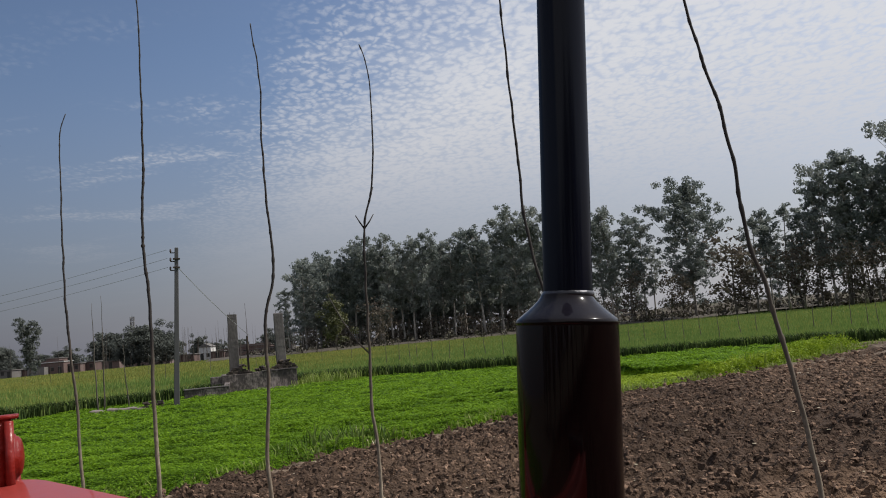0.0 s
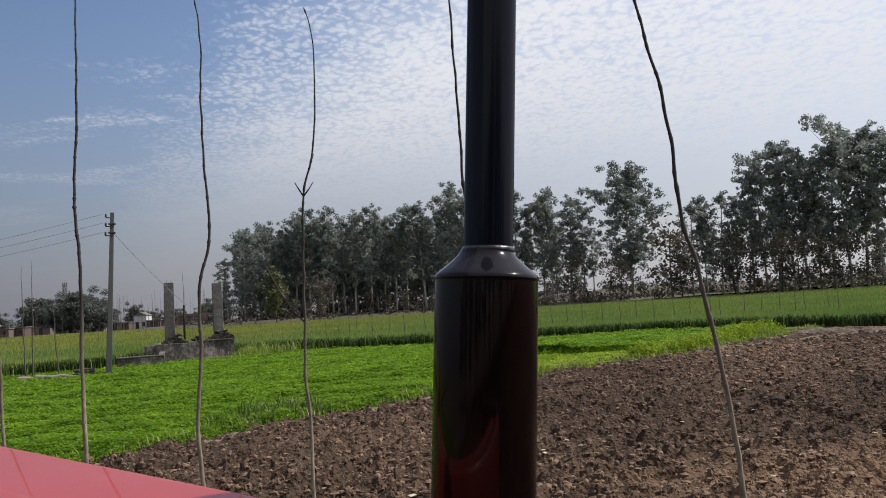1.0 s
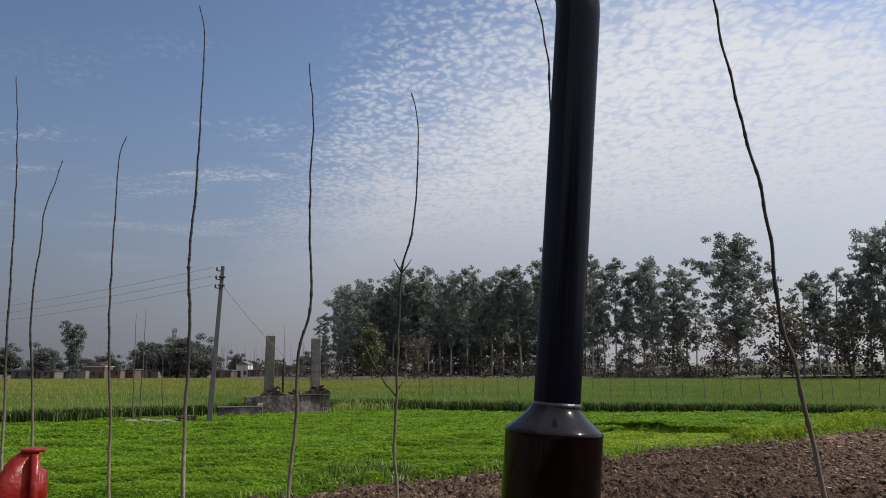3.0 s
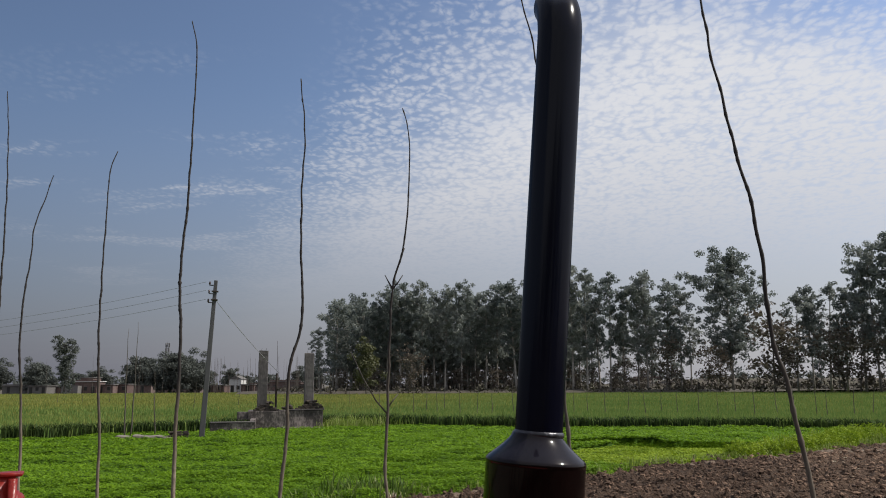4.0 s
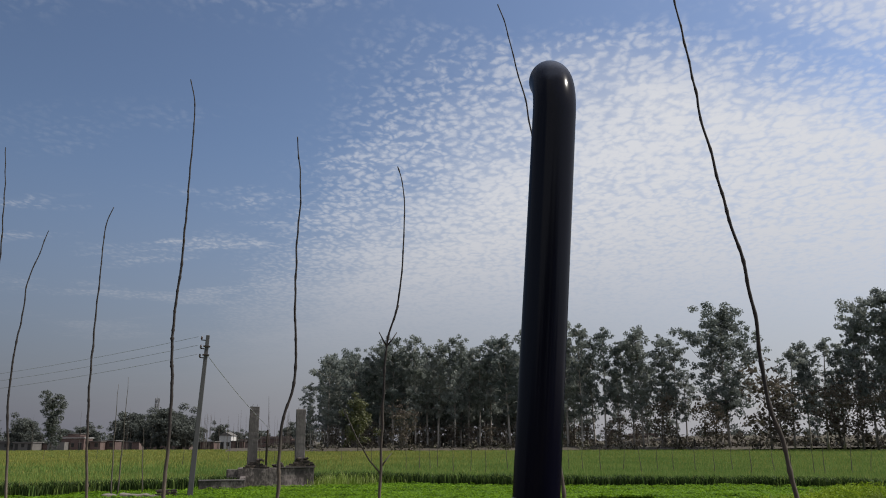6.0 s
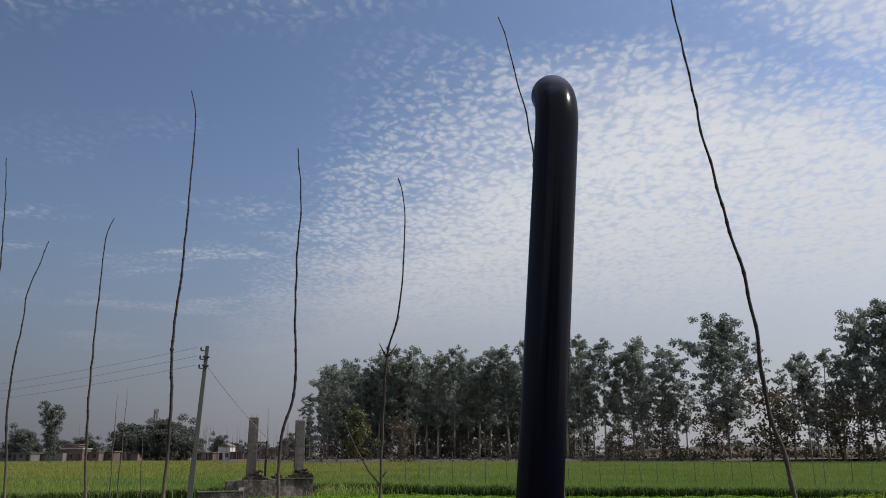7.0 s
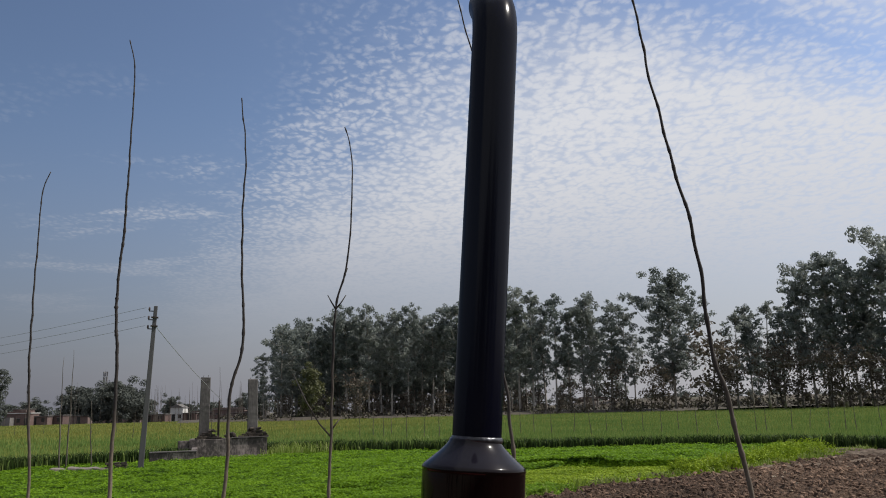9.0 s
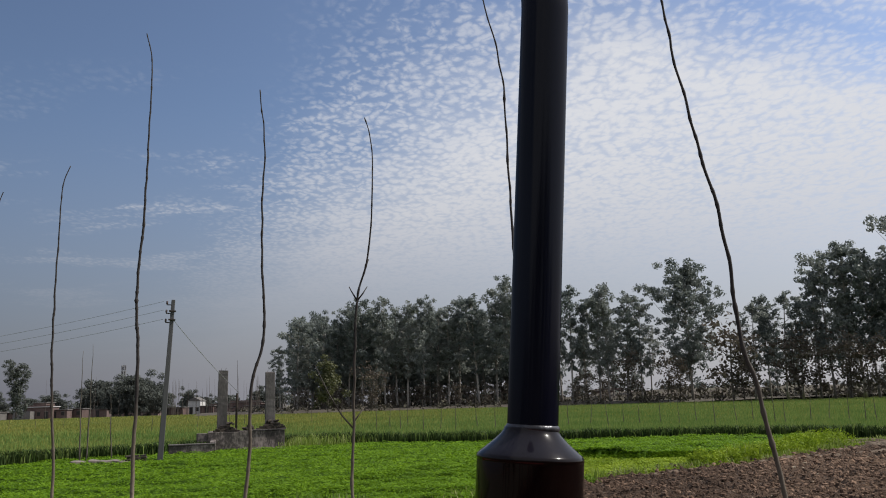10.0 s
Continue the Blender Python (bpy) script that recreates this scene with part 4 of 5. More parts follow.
SAPLINGS = [
    ((-5.41, 9.44), 29.9, [(0, 0.02), (1.22, 0.0), (1.86, -0.013), (2.38, -0.035), (3.18, -0.04), (3.85, -0.047), (4.61, -0.066), (5.24, -0.1), (5.69, -0.14)], 0.026, "bare slender sapling, straight, pale brown bark"),
    ((-4.82, 8.98), 28.3, [(0, 0), (1.33, -0.0), (2.0, -0.036), (2.55, -0.087), (2.99, -0.091), (3.57, -0.047), (3.93, -0.028), (4.23, 0.047), (4.54, 0.123)], 0.026, "bare slender sapling with its tip leaning over"),
    ((-3.39, 7.74), 23.6, [(0, -0.02), (0.78, 0.0), (1.29, -0.013), (1.76, -0.025), (2.18, -0.06), (2.87, -0.084), (3.47, -0.081), (3.91, -0.077), (4.3, -0.06), (4.44, -0.01)], 0.024, "bare slender sapling with a hooked tip"),
    ((-3.23, 9.26), 19.5, [(0, 0.01), (1.03, 0.0), (1.65, -0.007), (2.14, 0.005), (2.71, 0.002), (3.42, -0.032), (4.21, 0.012), (5.46, 0.037), (6.17, 0.038), (6.51, -0.03)], 0.034, "tall bare sapling with grey-brown bark"),
    ((-1.49, 6.84), 12.3, [(0, 0.03), (0.78, 0.0), (1.19, -0.015), (1.46, 0.006), (1.78, 0.036), (2.1, 0.030), (2.35, 0.053), (2.58, 0.121), (2.92, 0.134), (3.34, 0.112), (3.7, 0.111), (3.98, 0.115), (4.1, 0.122), (4.4, 0.121), (4.6, 0.102), (4.8, 0.077)], 0.026, "bare sapling with a kinked stem"),
    ((-0.52, 5.73), 5.1, [(0, 0.01), (0.99, -0.0), (1.34, 0.003), (1.6, -0.017), (1.87, -0.006), (2.22, 0.005), (2.58, 0.012), (2.86, 0.039), (3.06, 0.095), (3.35, 0.131), (3.68, 0.147), (3.97, 0.135), (4.13, 0.094)], 0.020, "thin bare sapling with a few side twigs"),
    ((0.53, 4.19), -6.7, [(0, 0.06), (1.83, 0.0), (2.02, -0.011), (2.16, -0.017), (2.43, -0.069), (2.63, -0.086), (2.87, -0.086), (3.14, -0.094), (3.7, -0.100), (3.92, -0.124), (4.09, -0.156), (4.28, -0.199), (4.44, -0.234), (4.56, -0.272)], 0.017, "thin bare sapling bending over behind the exhaust"),
    ((1.63, 3.93), -22.5, [(0, 0.1), (1.32, 0.005), (1.67, -0.030), (1.8, -0.050), (2.0, -0.087), (2.16, -0.108), (2.29, -0.142), (2.45, -0.163), (2.72, -0.177), (2.83, -0.188), (3.03, -0.208), (3.31, -0.270), (3.57, -0.311), (3.86, -0.358), (3.94, -0.364), (4.17, -0.396), (4.37, -0.419), (4.62, -0.453), (5.11, -0.516)], 0.020, "leaning bare sapling with smooth brown bark"),
]
TWIGS = {5: [(2.80, (-0.03, 0.05), (-0.055, 0.10)), (2.80, (0.04, 0.05), (0.07, 0.10)), (3.05, (0.012, 0.03), (0.02, 0.05)),
             (1.95, (-0.08, 0.09), (-0.17, 0.24), (-0.26, 0.43)), (2.0, (0.03, 0.04), (0.07, 0.09))]}
for i, (at, turn, knots, r0, label) in enumerate(SAPLINGS):
    sapling(at, turn, knots, r0, label, TWIGS.get(i, ()), i)


# ---- pole, wires, pump house ruin ----
def electric_pole():
    ob = thing("electric_pole", "tall grey concrete power pole with three insulators", "power pole", at=pose(-11.0, 34.3, 0, 0, 2.9, 17))
    bm = bmesh.new()
    for z, w, d in ((-0.4, 0.115, 0.10), (6.58, 0.075, 0.07)):
        for x, y in ((-w, -d), (w, -d), (w, d), (-w, d)):
            bm.verts.new((x, y, z))
    v = list(bm.verts)
    for k in range(4):
        bm.faces.new((v[k], v[(k + 1) % 4], v[4 + (k + 1) % 4], v[4 + k]))
    bm.faces.new(v[:4]), bm.faces.new(v[4:])
    bmesh.ops.bevel(bm, geom=list(bm.edges), offset=0.015, segments=1, affect="EDGES")
    part("shaft", bm, M_POLE, ob)
    for z in (6.36, 6.00, 5.62):
        bm = bmesh.new()
        tube(bm, [(-0.08, 0, z), (-0.24, 0, z)], [0.022, 0.022], 8)
        tube(bm, [(-0.24, 0, z - 0.02), (-0.24, 0, z + 0.10)], [0.014, 0.014], 8)
        arm = part("insulator_arm", bm, M_IRON, ob, "short iron side arm")
        bm = bmesh.new()
        tube(bm, [(-0.24, 0, z + 0.02), (-0.24, 0, z + 0.06), (-0.24, 0, z + 0.09), (-0.24, 0, z + 0.13), (-0.24, 0, z + 0.16)], [0.025, 0.046, 0.035, 0.042, 0.02], 12)
        part("insulator", bm, M_PORCELAIN, arm, "brown porcelain insulator", True)
    for z in (5.72, 6.08):
        part("clamp", box(bmesh.new(), -0.14, 0.14, -0.12, 0.12, z, z + 0.05), M_IRON, ob, "iron band clamp")
    return ob


def wire(a, b, sag, r, label):
    a, b = Vector(a), Vector(b)
    pts = [a.lerp(b, i / 40) - Vector((0, 0, sag * 4 * (i / 40) * (1 - i / 40))) for i in range(41)]
    bm = tube(bmesh.new(), pts, [r] * 41, 5)
    me = bpy.data.meshes.new("wire")
    bm.to_mesh(me)
    bm.free()
    me.materials.append(M_WIRE)
    tagged(new("wire", me), label, "wire", "overhead wires")


electric_pole()
for dz, dy in ((6.49, 0.0), (6.13, -0.4), (5.75, -0.8)):
    wire((-11.02, 34.2, dz), (-62, 58 + dy, dz + 0.5), 1.7, 0.0075, "thin overhead power wire")
wire((-10.66, 34.32, 5.75), (-9.55, 41.8, 2.75), 0.12, 0.013, "service cable from the power pole to the pump post")


def block(ob_name, label, category, x0, x1, y0, y1, z0, z1, mat, at, bevel=0.02):
    ob = thing(ob_name, label, category, at=at)
    bm = box(bmesh.new(), x0, x1, y0, y1, z0, z1, bevel, 2)
    part("body", bm, mat, ob)
    return ob


RUIN = pose(-9.50, 41.0, 0, 0, 0, 14)      # the ruin, x along its front
tank = thing("water_tank", "low weathered cement tank of an old tube well", "tank", at=RUIN)
WALL_Z = 0.92


def worn_wall(x0, x1, y0, y1, z0, z1, seed, drop=0.04):
    """A cement wall with a chipped, uneven top edge."""
    bm = box(bmesh.new(), x0, x1, y0, y1, z0, z1, 0.018, 1)
    bmesh.ops.subdivide_edges(bm, edges=[e for e in bm.edges if e.calc_length() > 0.6], cuts=12, use_grid_fill=True)
    q = random.Random(seed)
    ph = q.random() * 6
    for v in bm.verts:
        if v.co.z > z1 - 0.05:
            v.co.z -= drop * (0.5 + 0.5 * math.sin(v.co.x * 5.1 + v.co.y * 4 + ph) * math.sin(v.co.x * 12.7 + ph)) * q.uniform(0.4, 1.0)
        v.co.y += 0.012 * math.sin(v.co.x * 3.3 + ph) * math.sin(v.co.z * 6)
    return bm


part("front_wall", worn_wall(-1.35, 2.30, -0.14, 0.14, -0.1, WALL_Z, 1), M_DARKCONC, tank, "stained cement front wall")
for x in (-1.35, 2.05):
    part("side_wall", worn_wall(x, x + 0.25, 0.143, 1.7, -0.1, WALL_Z, 2), M_DARKCONC, tank)
part("back_wall", worn_wall(-1.35, 2.30, 1.703, 1.95, -0.1, WALL_Z, 3), M_DARKCONC, tank)
part("end_block", worn_wall(-1.86, -1.353, -0.10, 0.32, -0.1, 0.88, 4), M_DARKCONC, tank, "dark cement block at the tank's end")
part("rim", box(bmesh.new(), 0.62, 2.36, -0.19, 0.12, WALL_Z + 0.003, WALL_Z + 0.05, 0.012, 2), M_CONCRETE, tank, "paler worn cement rim")
part("apron", worn_wall(0.35, 2.45, -0.62, -0.15, -0.08, 0.11, 5), M_PALE, tank, "pale cement apron at the foot")
part("outlet", tube(bmesh.new(), [(-1.05, -0.13, 0.52), (-1.05, -0.30, 0.52), (-1.05, -0.38, 0.47)], [0.07, 0.07, 0.07], 12), M_IRON, tank, "short rusty outlet pipe")
channel = thing("water_channel", "low grey cement channel wall in the clover", "channel", at=RUIN)
part("wall", worn_wall(-2.95, -0.953, -2.9, -2.62, -0.1, 0.46, 6, 0.02), M_DARKCONC, channel)
part("coping", box(bmesh.new(), -2.97, -0.95, -2.93, -2.59, 0.463, 0.52, 0.01, 1), M_CONCRETE, channel, "lighter coping of the channel wall")
part("return_wall", worn_wall(-1.20, -0.953, -2.58, -0.15, -0.1, 0.58, 7), M_DARKCONC, channel)
for x, h, lean, lab in ((-0.70, 3.88, 0.6, "tall square concrete pillar, weathered grey, bare top"), (1.62, 3.76, -0.3, "square concrete pillar, slightly shorter, grey")):
    p = thing("pillar", lab, "pillar", "pillars of the ruined pump house", at=RUIN @ pose(x, 0.38, 0, 0, lean, 0))
    bm = bmesh.new()
    box(bm, -0.235, 0.235, -0.22, 0.22, 0.0, h, 0.025, 2)
    bmesh.ops.subdivide_edges(bm, edges=[e for e in bm.edges if e.calc_length() > 1], cuts=24)
    q = random.Random(int(h * 100))
    for v in bm.verts:
        k = 1.06 - 0.08 * v.co.z / h
        v.co.x, v.co.y = v.co.x * k + q.uniform(-0.006, 0.006), v.co.y * k + q.uniform(-0.006, 0.006)
        if v.co.z > h - 0.03:
            v.co.z -= q.uniform(0, 0.03)
    part("shaft", bm, M_CONCRETE, p)
    for dx in (-0.12, 0.10):
        part("iron_bar", tube(bmesh.new(), [(dx, 0.05, h - 0.05), (dx + 0.01, 0.05, h + 0.06), (dx + 0.03, 0.06, h + 0.11)], [0.008, 0.008, 0.006], 6), M_IRON, p, "rusty bar end in the broken top")
bm = box(bmesh.new(), -0.115, 0.115, -0.055, 0.055, -0.0375, 0.0375, 0.008, 1)
brick_me = bpy.data.meshes.new("brick")
bm.to_mesh(brick_me)
bm.free()
brick_me.materials.append(M_RUBBLE)
rr = random.Random(5)
heap = thing("rubble_heap", "stepped courses of broken dark bricks round the pillar feet", "rubble", at=RUIN)


def lay(x, y, z, tilt, turn, parent=None):
    b = new("brick", brick_me)
    b.parent = parent or heap
    b.matrix_basis = pose(x, y, z, rr.uniform(-tilt, tilt), rr.uniform(-tilt, tilt), turn)


# courses stepping down from the pillars: first x, last x, courses' drop at each end
for x0, x1, cut0, cut1, count, lift in ((-0.98, 0.18, 0.10, 0.17, 4, 0.0), (1.02, 2.26, 0.15, 0.03, 4, 0.05)):
    for c in range(count):
        for y in (-0.06, 0.07):
            x = x0 + cut0 * c + rr.uniform(0, 0.08)
            while x < x1 - cut1 * c:
                if rr.random() < 0.93:
                    lay(x, y + rr.uniform(-0.015, 0.015), WALL_Z + lift + 0.032 + 0.077 * c, 2.5, rr.uniform(-7, 7))
                x += 0.242
# loose ones on top and between
for cx, spread, z0, count in ((-0.30, 0.16, 1.27, 4), (1.80, 0.32, 1.31, 5), (0.62, 0.26, 1.0, 9), (0.70, 0.12, 1.10, 5)):
    for i in range(count):
        lay(cx + rr.uniform(-1, 1) * spread, rr.uniform(-0.07, 0.08), z0 + rr.uniform(0, 0.06), 30, rr.uniform(0, 180))
post = thing("pump_post", "thin dark iron post between the pillars", "post", at=RUIN)
bm = tube(bmesh.new(), [(0.0, 0.9, -0.1), (0.0, 0.9, 1.6), (0.02, 0.9, 2.75)], [0.055, 0.055, 0.05], 10)
part("pipe", bm, M_IRON, post)
bm = tube(bmesh.new(), [(0.02, 0.9, 2.7), (0.03, 0.9, 3.6), (0.0, 0.9, 4.4)], [0.012, 0.010, 0.006], 6)
part("rod", bm, M_IRON, post)
spill = thing("brick_pile", "few dark bricks lying beside the power pole", "bricks", at=pose(-11.75, 33.7, 0, 0, 0, 10))
for i in range(9):
    lay(0.27 * (i % 3) - 0.25 + rr.uniform(-0.05, 0.05), rr.uniform(-0.12, 0.12), 0.14 + 0.077 * (i // 3), 8, rr.uniform(-25, 25), spill)
for x, y, w, lab in ((-12.75, 33.6, 0.75, "flat pale slab lying by the field edge"), (-13.95, 33.5, 0.24, "small pale slab lying by the field edge")):
    sl = thing("slab", lab, "slab", "loose slabs", at=pose(x, y, 0, 0, 3, 12))
    bm = box(bmesh.new(), -w, w, -0.35, 0.35, 0.0, 0.19, 0.03, 2)
    bmesh.ops.subdivide_edges(bm, edges=[e for e in bm.edges if e.calc_length() > 0.2], cuts=4, use_grid_fill=True)
    for v in bm.verts:
        v.co.z *= 0.85 + 0.12 * math.sin(v.co.x * 7 + w * 9)
        v.co.y += 0.05 * math.sin(v.co.x * 11)
    part("body", bm, M_PALE, sl)


# ---- trees ----
def leaf_cloud(centres, radii, per, size, r, droop=0.3, flat=0.8, width=0.6):
    """Diamond leaf sprays scattered in ragged clumps."""
    V, F, k = [], [], 0
    for c, rad in zip(centres, radii):
        n = max(6, int(per * rad * rad))
        d = r.normal(size=(n, 3))
        d /= np.linalg.norm(d, axis=1)[:, None]
        p = c + d * (rad * r.random(n)[:, None] ** 0.4) * np.array([1, 1, flat])
        # the sprays lie roughly along the clump's outside
        face = d + 0.45 * r.normal(size=(n, 3))
        a = np.cross(face, r.normal(size=(n, 3)))
        a[:, 2] -= droop * 0.5
        a /= np.linalg.norm(a, axis=1)[:, None]
        b = np.cross(a, face)
        b /= np.linalg.norm(b, axis=1)[:, None]
        s = size * (0.6 + 0.8 * r.random(n))[:, None]
        V.append(np.stack([p - a * s, p + b * s * width, p + a * s, p - b * s * width], 1).reshape(-1, 3))
        F.append(np.arange(n * 4).reshape(n, 4) + k)
        k += n * 4
    return np.concatenate(V), np.concatenate(F)


def crown_mesh(name, V, F, mat, parent, label):
    ob = soup(name, V, F, mat, False, True)
    ob.parent = parent
    return tagged(ob, label)


def tall_tree(seed, h, spread, bare, limbs, clump, label, group, leaf=M_HAZY_LEAF, bark=M_TRUNK, per=58, size=0.235, lean=0.04, top=1.0, kind="", shape=None, tufts=4, twigs=True):
    """Bare stem below, rising limbs, and a ragged open crown of many small rounded tufts.
    shape: height share -> share of the spread that the crown reaches there."""
    r = np.random.default_rng(seed)
    ob = thing(kind or ("eucalyptus_tree" if leaf is M_HAZY_LEAF else "broadleaf_tree"), label, "tree", group)
    dirx, diry = r.uniform(-lean, lean, 2)
    stem = []
    for i in range(13):
        t = i / 12
        stem.append(np.array([dirx * h * t + 0.25 * math.sin(3 * t + seed) * t, diry * h * t + 0.2 * math.sin(4 * t + seed * 2) * t, h * 0.95 * t]))
    rad = [0.20 * (h / 20) * (1 - 0.88 * i / 12) + 0.02 for i in range(13)]
    bm = tube(bmesh.new(), [Vector(p) for p in stem], rad, 6)
    cents, rads = [], []
    for k in range(limbs):
        t = bare + (0.97 - bare) * (k + r.random()) / limbs
        i = int(t * 12)
        base = stem[i] + (stem[min(i + 1, 12)] - stem[i]) * (t * 12 - i)
        a = 2.4 * k + r.uniform(-0.6, 0.6)
        u = (t - bare) / (1.0 - bare)
        fall = shape(u) if shape else (0.5 + 0.5 * math.sin(1.5708 * u / 0.5) if u < 0.5 else 1 - 0.55 * ((u - 0.5) / 0.5) ** 2)
        ln = spread * fall * r.uniform(0.45, 1.25)
        up = ln * r.uniform(0.35, 1.05)
        mid = base + np.array([math.cos(a) * ln * 0.55, math.sin(a) * ln * 0.55, up * 0.38])
        end = base + np.array([math.cos(a) * ln, math.sin(a) * ln, up])
        w = 0.06 * (h / 20) * (1.25 - t)
        tube(bm, [Vector(base), Vector(mid), Vector(end)], [w + 0.03, w * 0.7 + 0.02, 0.015], 4)
        for q in range(int(r.integers(tufts - 1, tufts + 2))):
            v = 1.0 if q == 0 else r.uniform(0.35, 1.0)
            on = base + (mid - base) * min(1, v / 0.55) if v < 0.55 else mid + (end - mid) * ((v - 0.55) / 0.45)
            p = on + r.normal(size=3) * np.array([0.6, 0.6, 0.5]) * clump * 1.3
            cents.append(p), rads.append(clump * r.uniform(0.55, 1.25))
            if twigs and q:
                tube(bm, [Vector(on), Vector(p)], [0.025, 0.01], 3, False)
    for _ in range(int(limbs * 0.5)):
        i = r.integers(max(1, int(bare * 12)), 12)
        cents.append(stem[i] + r.normal(size=3) * np.array([0.5, 0.5, 0.8])), rads.append(clump * r.uniform(0.5, 1.0))
    for _ in range(6):
        cents.append(stem[-1] + r.normal(size=3) * np.array([0.7, 0.7, 0.55]) * top), rads.append(clump * r.uniform(0.55, 1.0))
    part("trunk", bm, bark, ob, "pale peeling trunk with thin limbs" if bark is M_TRUNK else "", True)
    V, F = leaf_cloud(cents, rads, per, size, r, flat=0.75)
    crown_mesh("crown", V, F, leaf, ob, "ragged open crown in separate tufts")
    return ob


def put(proto, x, y, z, height, base_h, turn, wide=1.0):
    c = copy_thing(proto, pose(x, y, z, 0, 0, turn))
    k = height / base_h
    c.scale = (k * wide, k * wide, k)
    return c


GROVE = "eucalyptus grove beyond the wheat"
P_H = 22.0
KINDS = ((2.5, 0.33, 25, 0.80, "tall eucalyptus with a narrow grey-green crown"),
         (3.1, 0.31, 27, 0.88, "tall eucalyptus with a full grey-green crown"),
         (2.3, 0.38, 23, 0.76, "tall thin eucalyptus, crown high up"),
         (3.6, 0.26, 28, 0.90, "broad eucalyptus leafed far down the stem"),
         (3.4, 0.32, 21, 0.78, "open eucalyptus with gaps in the crown"))
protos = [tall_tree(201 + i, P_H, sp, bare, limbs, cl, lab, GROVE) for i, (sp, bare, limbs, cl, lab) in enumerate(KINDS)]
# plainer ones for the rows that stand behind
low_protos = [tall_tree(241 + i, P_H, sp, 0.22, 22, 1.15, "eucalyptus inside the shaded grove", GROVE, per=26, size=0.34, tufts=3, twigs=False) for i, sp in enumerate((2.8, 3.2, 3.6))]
used_protos = set()


def place(ps, i, x, y, z, h, turn, wide=1.0):
    ob = ps[i]
    if ob.name in used_protos:
        return put(ob, x, y, z, h * 1.01, P_H, turn, wide)
    used_protos.add(ob.name)
    ob.matrix_world = pose(x, y, z, 0, 0, turn)
    k = 1.01 * h / P_H
    ob.scale = (k * wide, k * wide, k)
    return ob


rr = random.Random(11)
# front of the grove: bearing (x over y), depth, height of the top, kind, width
FRONT = [(-0.180, 168, 13.5, 0, 1.0), (-0.160, 168, 18.6, 4, 1.1), (-0.146, 172, 15.5, 2, 1.0), (-0.126, 166, 19.2, 3, 0.9), (-0.112, 168, 18.5, 1, 0.8), (-0.099, 168, 21.6, 2, 1.0), (-0.082, 166, 22.0, 1, 0.9),
         (-0.068, 170, 20.4, 0, 1.0), (-0.055, 165, 22.1, 1, 0.8), (-0.040, 168, 20.6, 2, 1.1), (-0.028, 166, 21.8, 0, 1.1), (-0.008, 165, 22.0, 1, 0.9), (0.008, 169, 20.6, 4, 0.8), (0.021, 167, 20.8, 2, 1.0),
         (0.035, 168, 21.9, 1, 0.9), (0.058, 164, 22.6, 0, 1.1), (0.080, 164, 23.4, 1, 1.0), (0.100, 162, 24.0, 3, 0.9),
         (0.126, 161, 24.4, 1, 0.9), (0.143, 161, 24.0, 4, 0.8), (0.158, 163, 21.8, 0, 0.9), (0.171, 160, 23.6, 4, 0.9), (0.188, 161, 20.8, 2, 1.0), (0.204, 159, 21.8, 3, 0.8), (0.215, 158, 22.4, 1, 0.8), (0.237, 157, 21.4, 0, 1.1), (0.255, 156, 19.6, 4, 0.9), (0.266, 158, 15.0, 2, 1.0),
         (0.392, 146, 17.8, 4, 1.0), (0.411, 146, 18.3, 1, 0.8), (0.431, 144, 19.1, 4, 1.1), (0.450, 142, 17.6, 0, 1.0),
         (0.472, 138, 20.4, 1, 1.0), (0.489, 136, 22.2, 3, 0.9), (0.508, 135, 24.4, 1, 1.1), (0.526, 137, 22.6, 0, 1.1), (0.543, 133, 23.2, 3, 0.9), (0.560, 135, 22.6, 1, 1.0), (0.578, 131, 23.8, 0, 1.1), (0.601, 130, 26.4, 3, 1.0), (0.622, 131, 24.2, 4, 1.0),
         (0.646, 128, 26.0, 1, 1.1), (0.672, 127, 23.8, 4, 1.1), (0.700, 126, 24.6, 3, 1.0), (0.735, 126, 24.0, 1, 1.1)]
for b, d, h, i, w in FRONT:
    place(protos, (4, 0, 4, 3, 2)[i] if b > 0.46 else i, b * d, d, 0.4, h * (1.06 if b > 0.46 else 1.0), rr.uniform(0, 360), w * rr.uniform(0.95, 1.05))
single = tall_tree(311, 25.7, 6.4, 0.20, 60, 1.0, "tall single eucalyptus with a broad tapering crown", GROVE, shape=lambda u: 0.35 + 0.65 * math.sin(1.5708 * u / 0.5) if u < 0.5 else 1 - 0.66 * ((u - 0.5) / 0.5) ** 1.4, tufts=5)
single.matrix_world = pose(0.316 * 152, 152, 0.4, 0, 0, 70)
# rows behind
for k in range(52):
    b = -0.165 + 0.30 * (k + rr.random()) / 52
    d = rr.choice((174, 180, 187, 194))
    place(low_protos, rr.randrange(3), b * d, d, 0.4, rr.uniform(17.5, 20.5), rr.uniform(0, 360), rr.uniform(0.85, 1.05))
for k in range(4):
    b = 0.49 + 0.27 * (k + rr.random()) / 4
    d = rr.choice((140, 147, 155))
    place(low_protos, rr.randrange(3), b * d, d, 0.6, rr.uniform(17, 21), rr.uniform(0, 360), rr.uniform(0.85, 1.05))
for b, d, h in ((0.15, 172, 17), (0.185, 174, 16), (0.22, 172, 17), (0.247, 176, 14), (0.42, 160, 13), (0.44, 158, 13)):
    place(low_protos, rr.randrange(3), b * d, d, 0.5, h, rr.uniform(0, 360), 0.9)

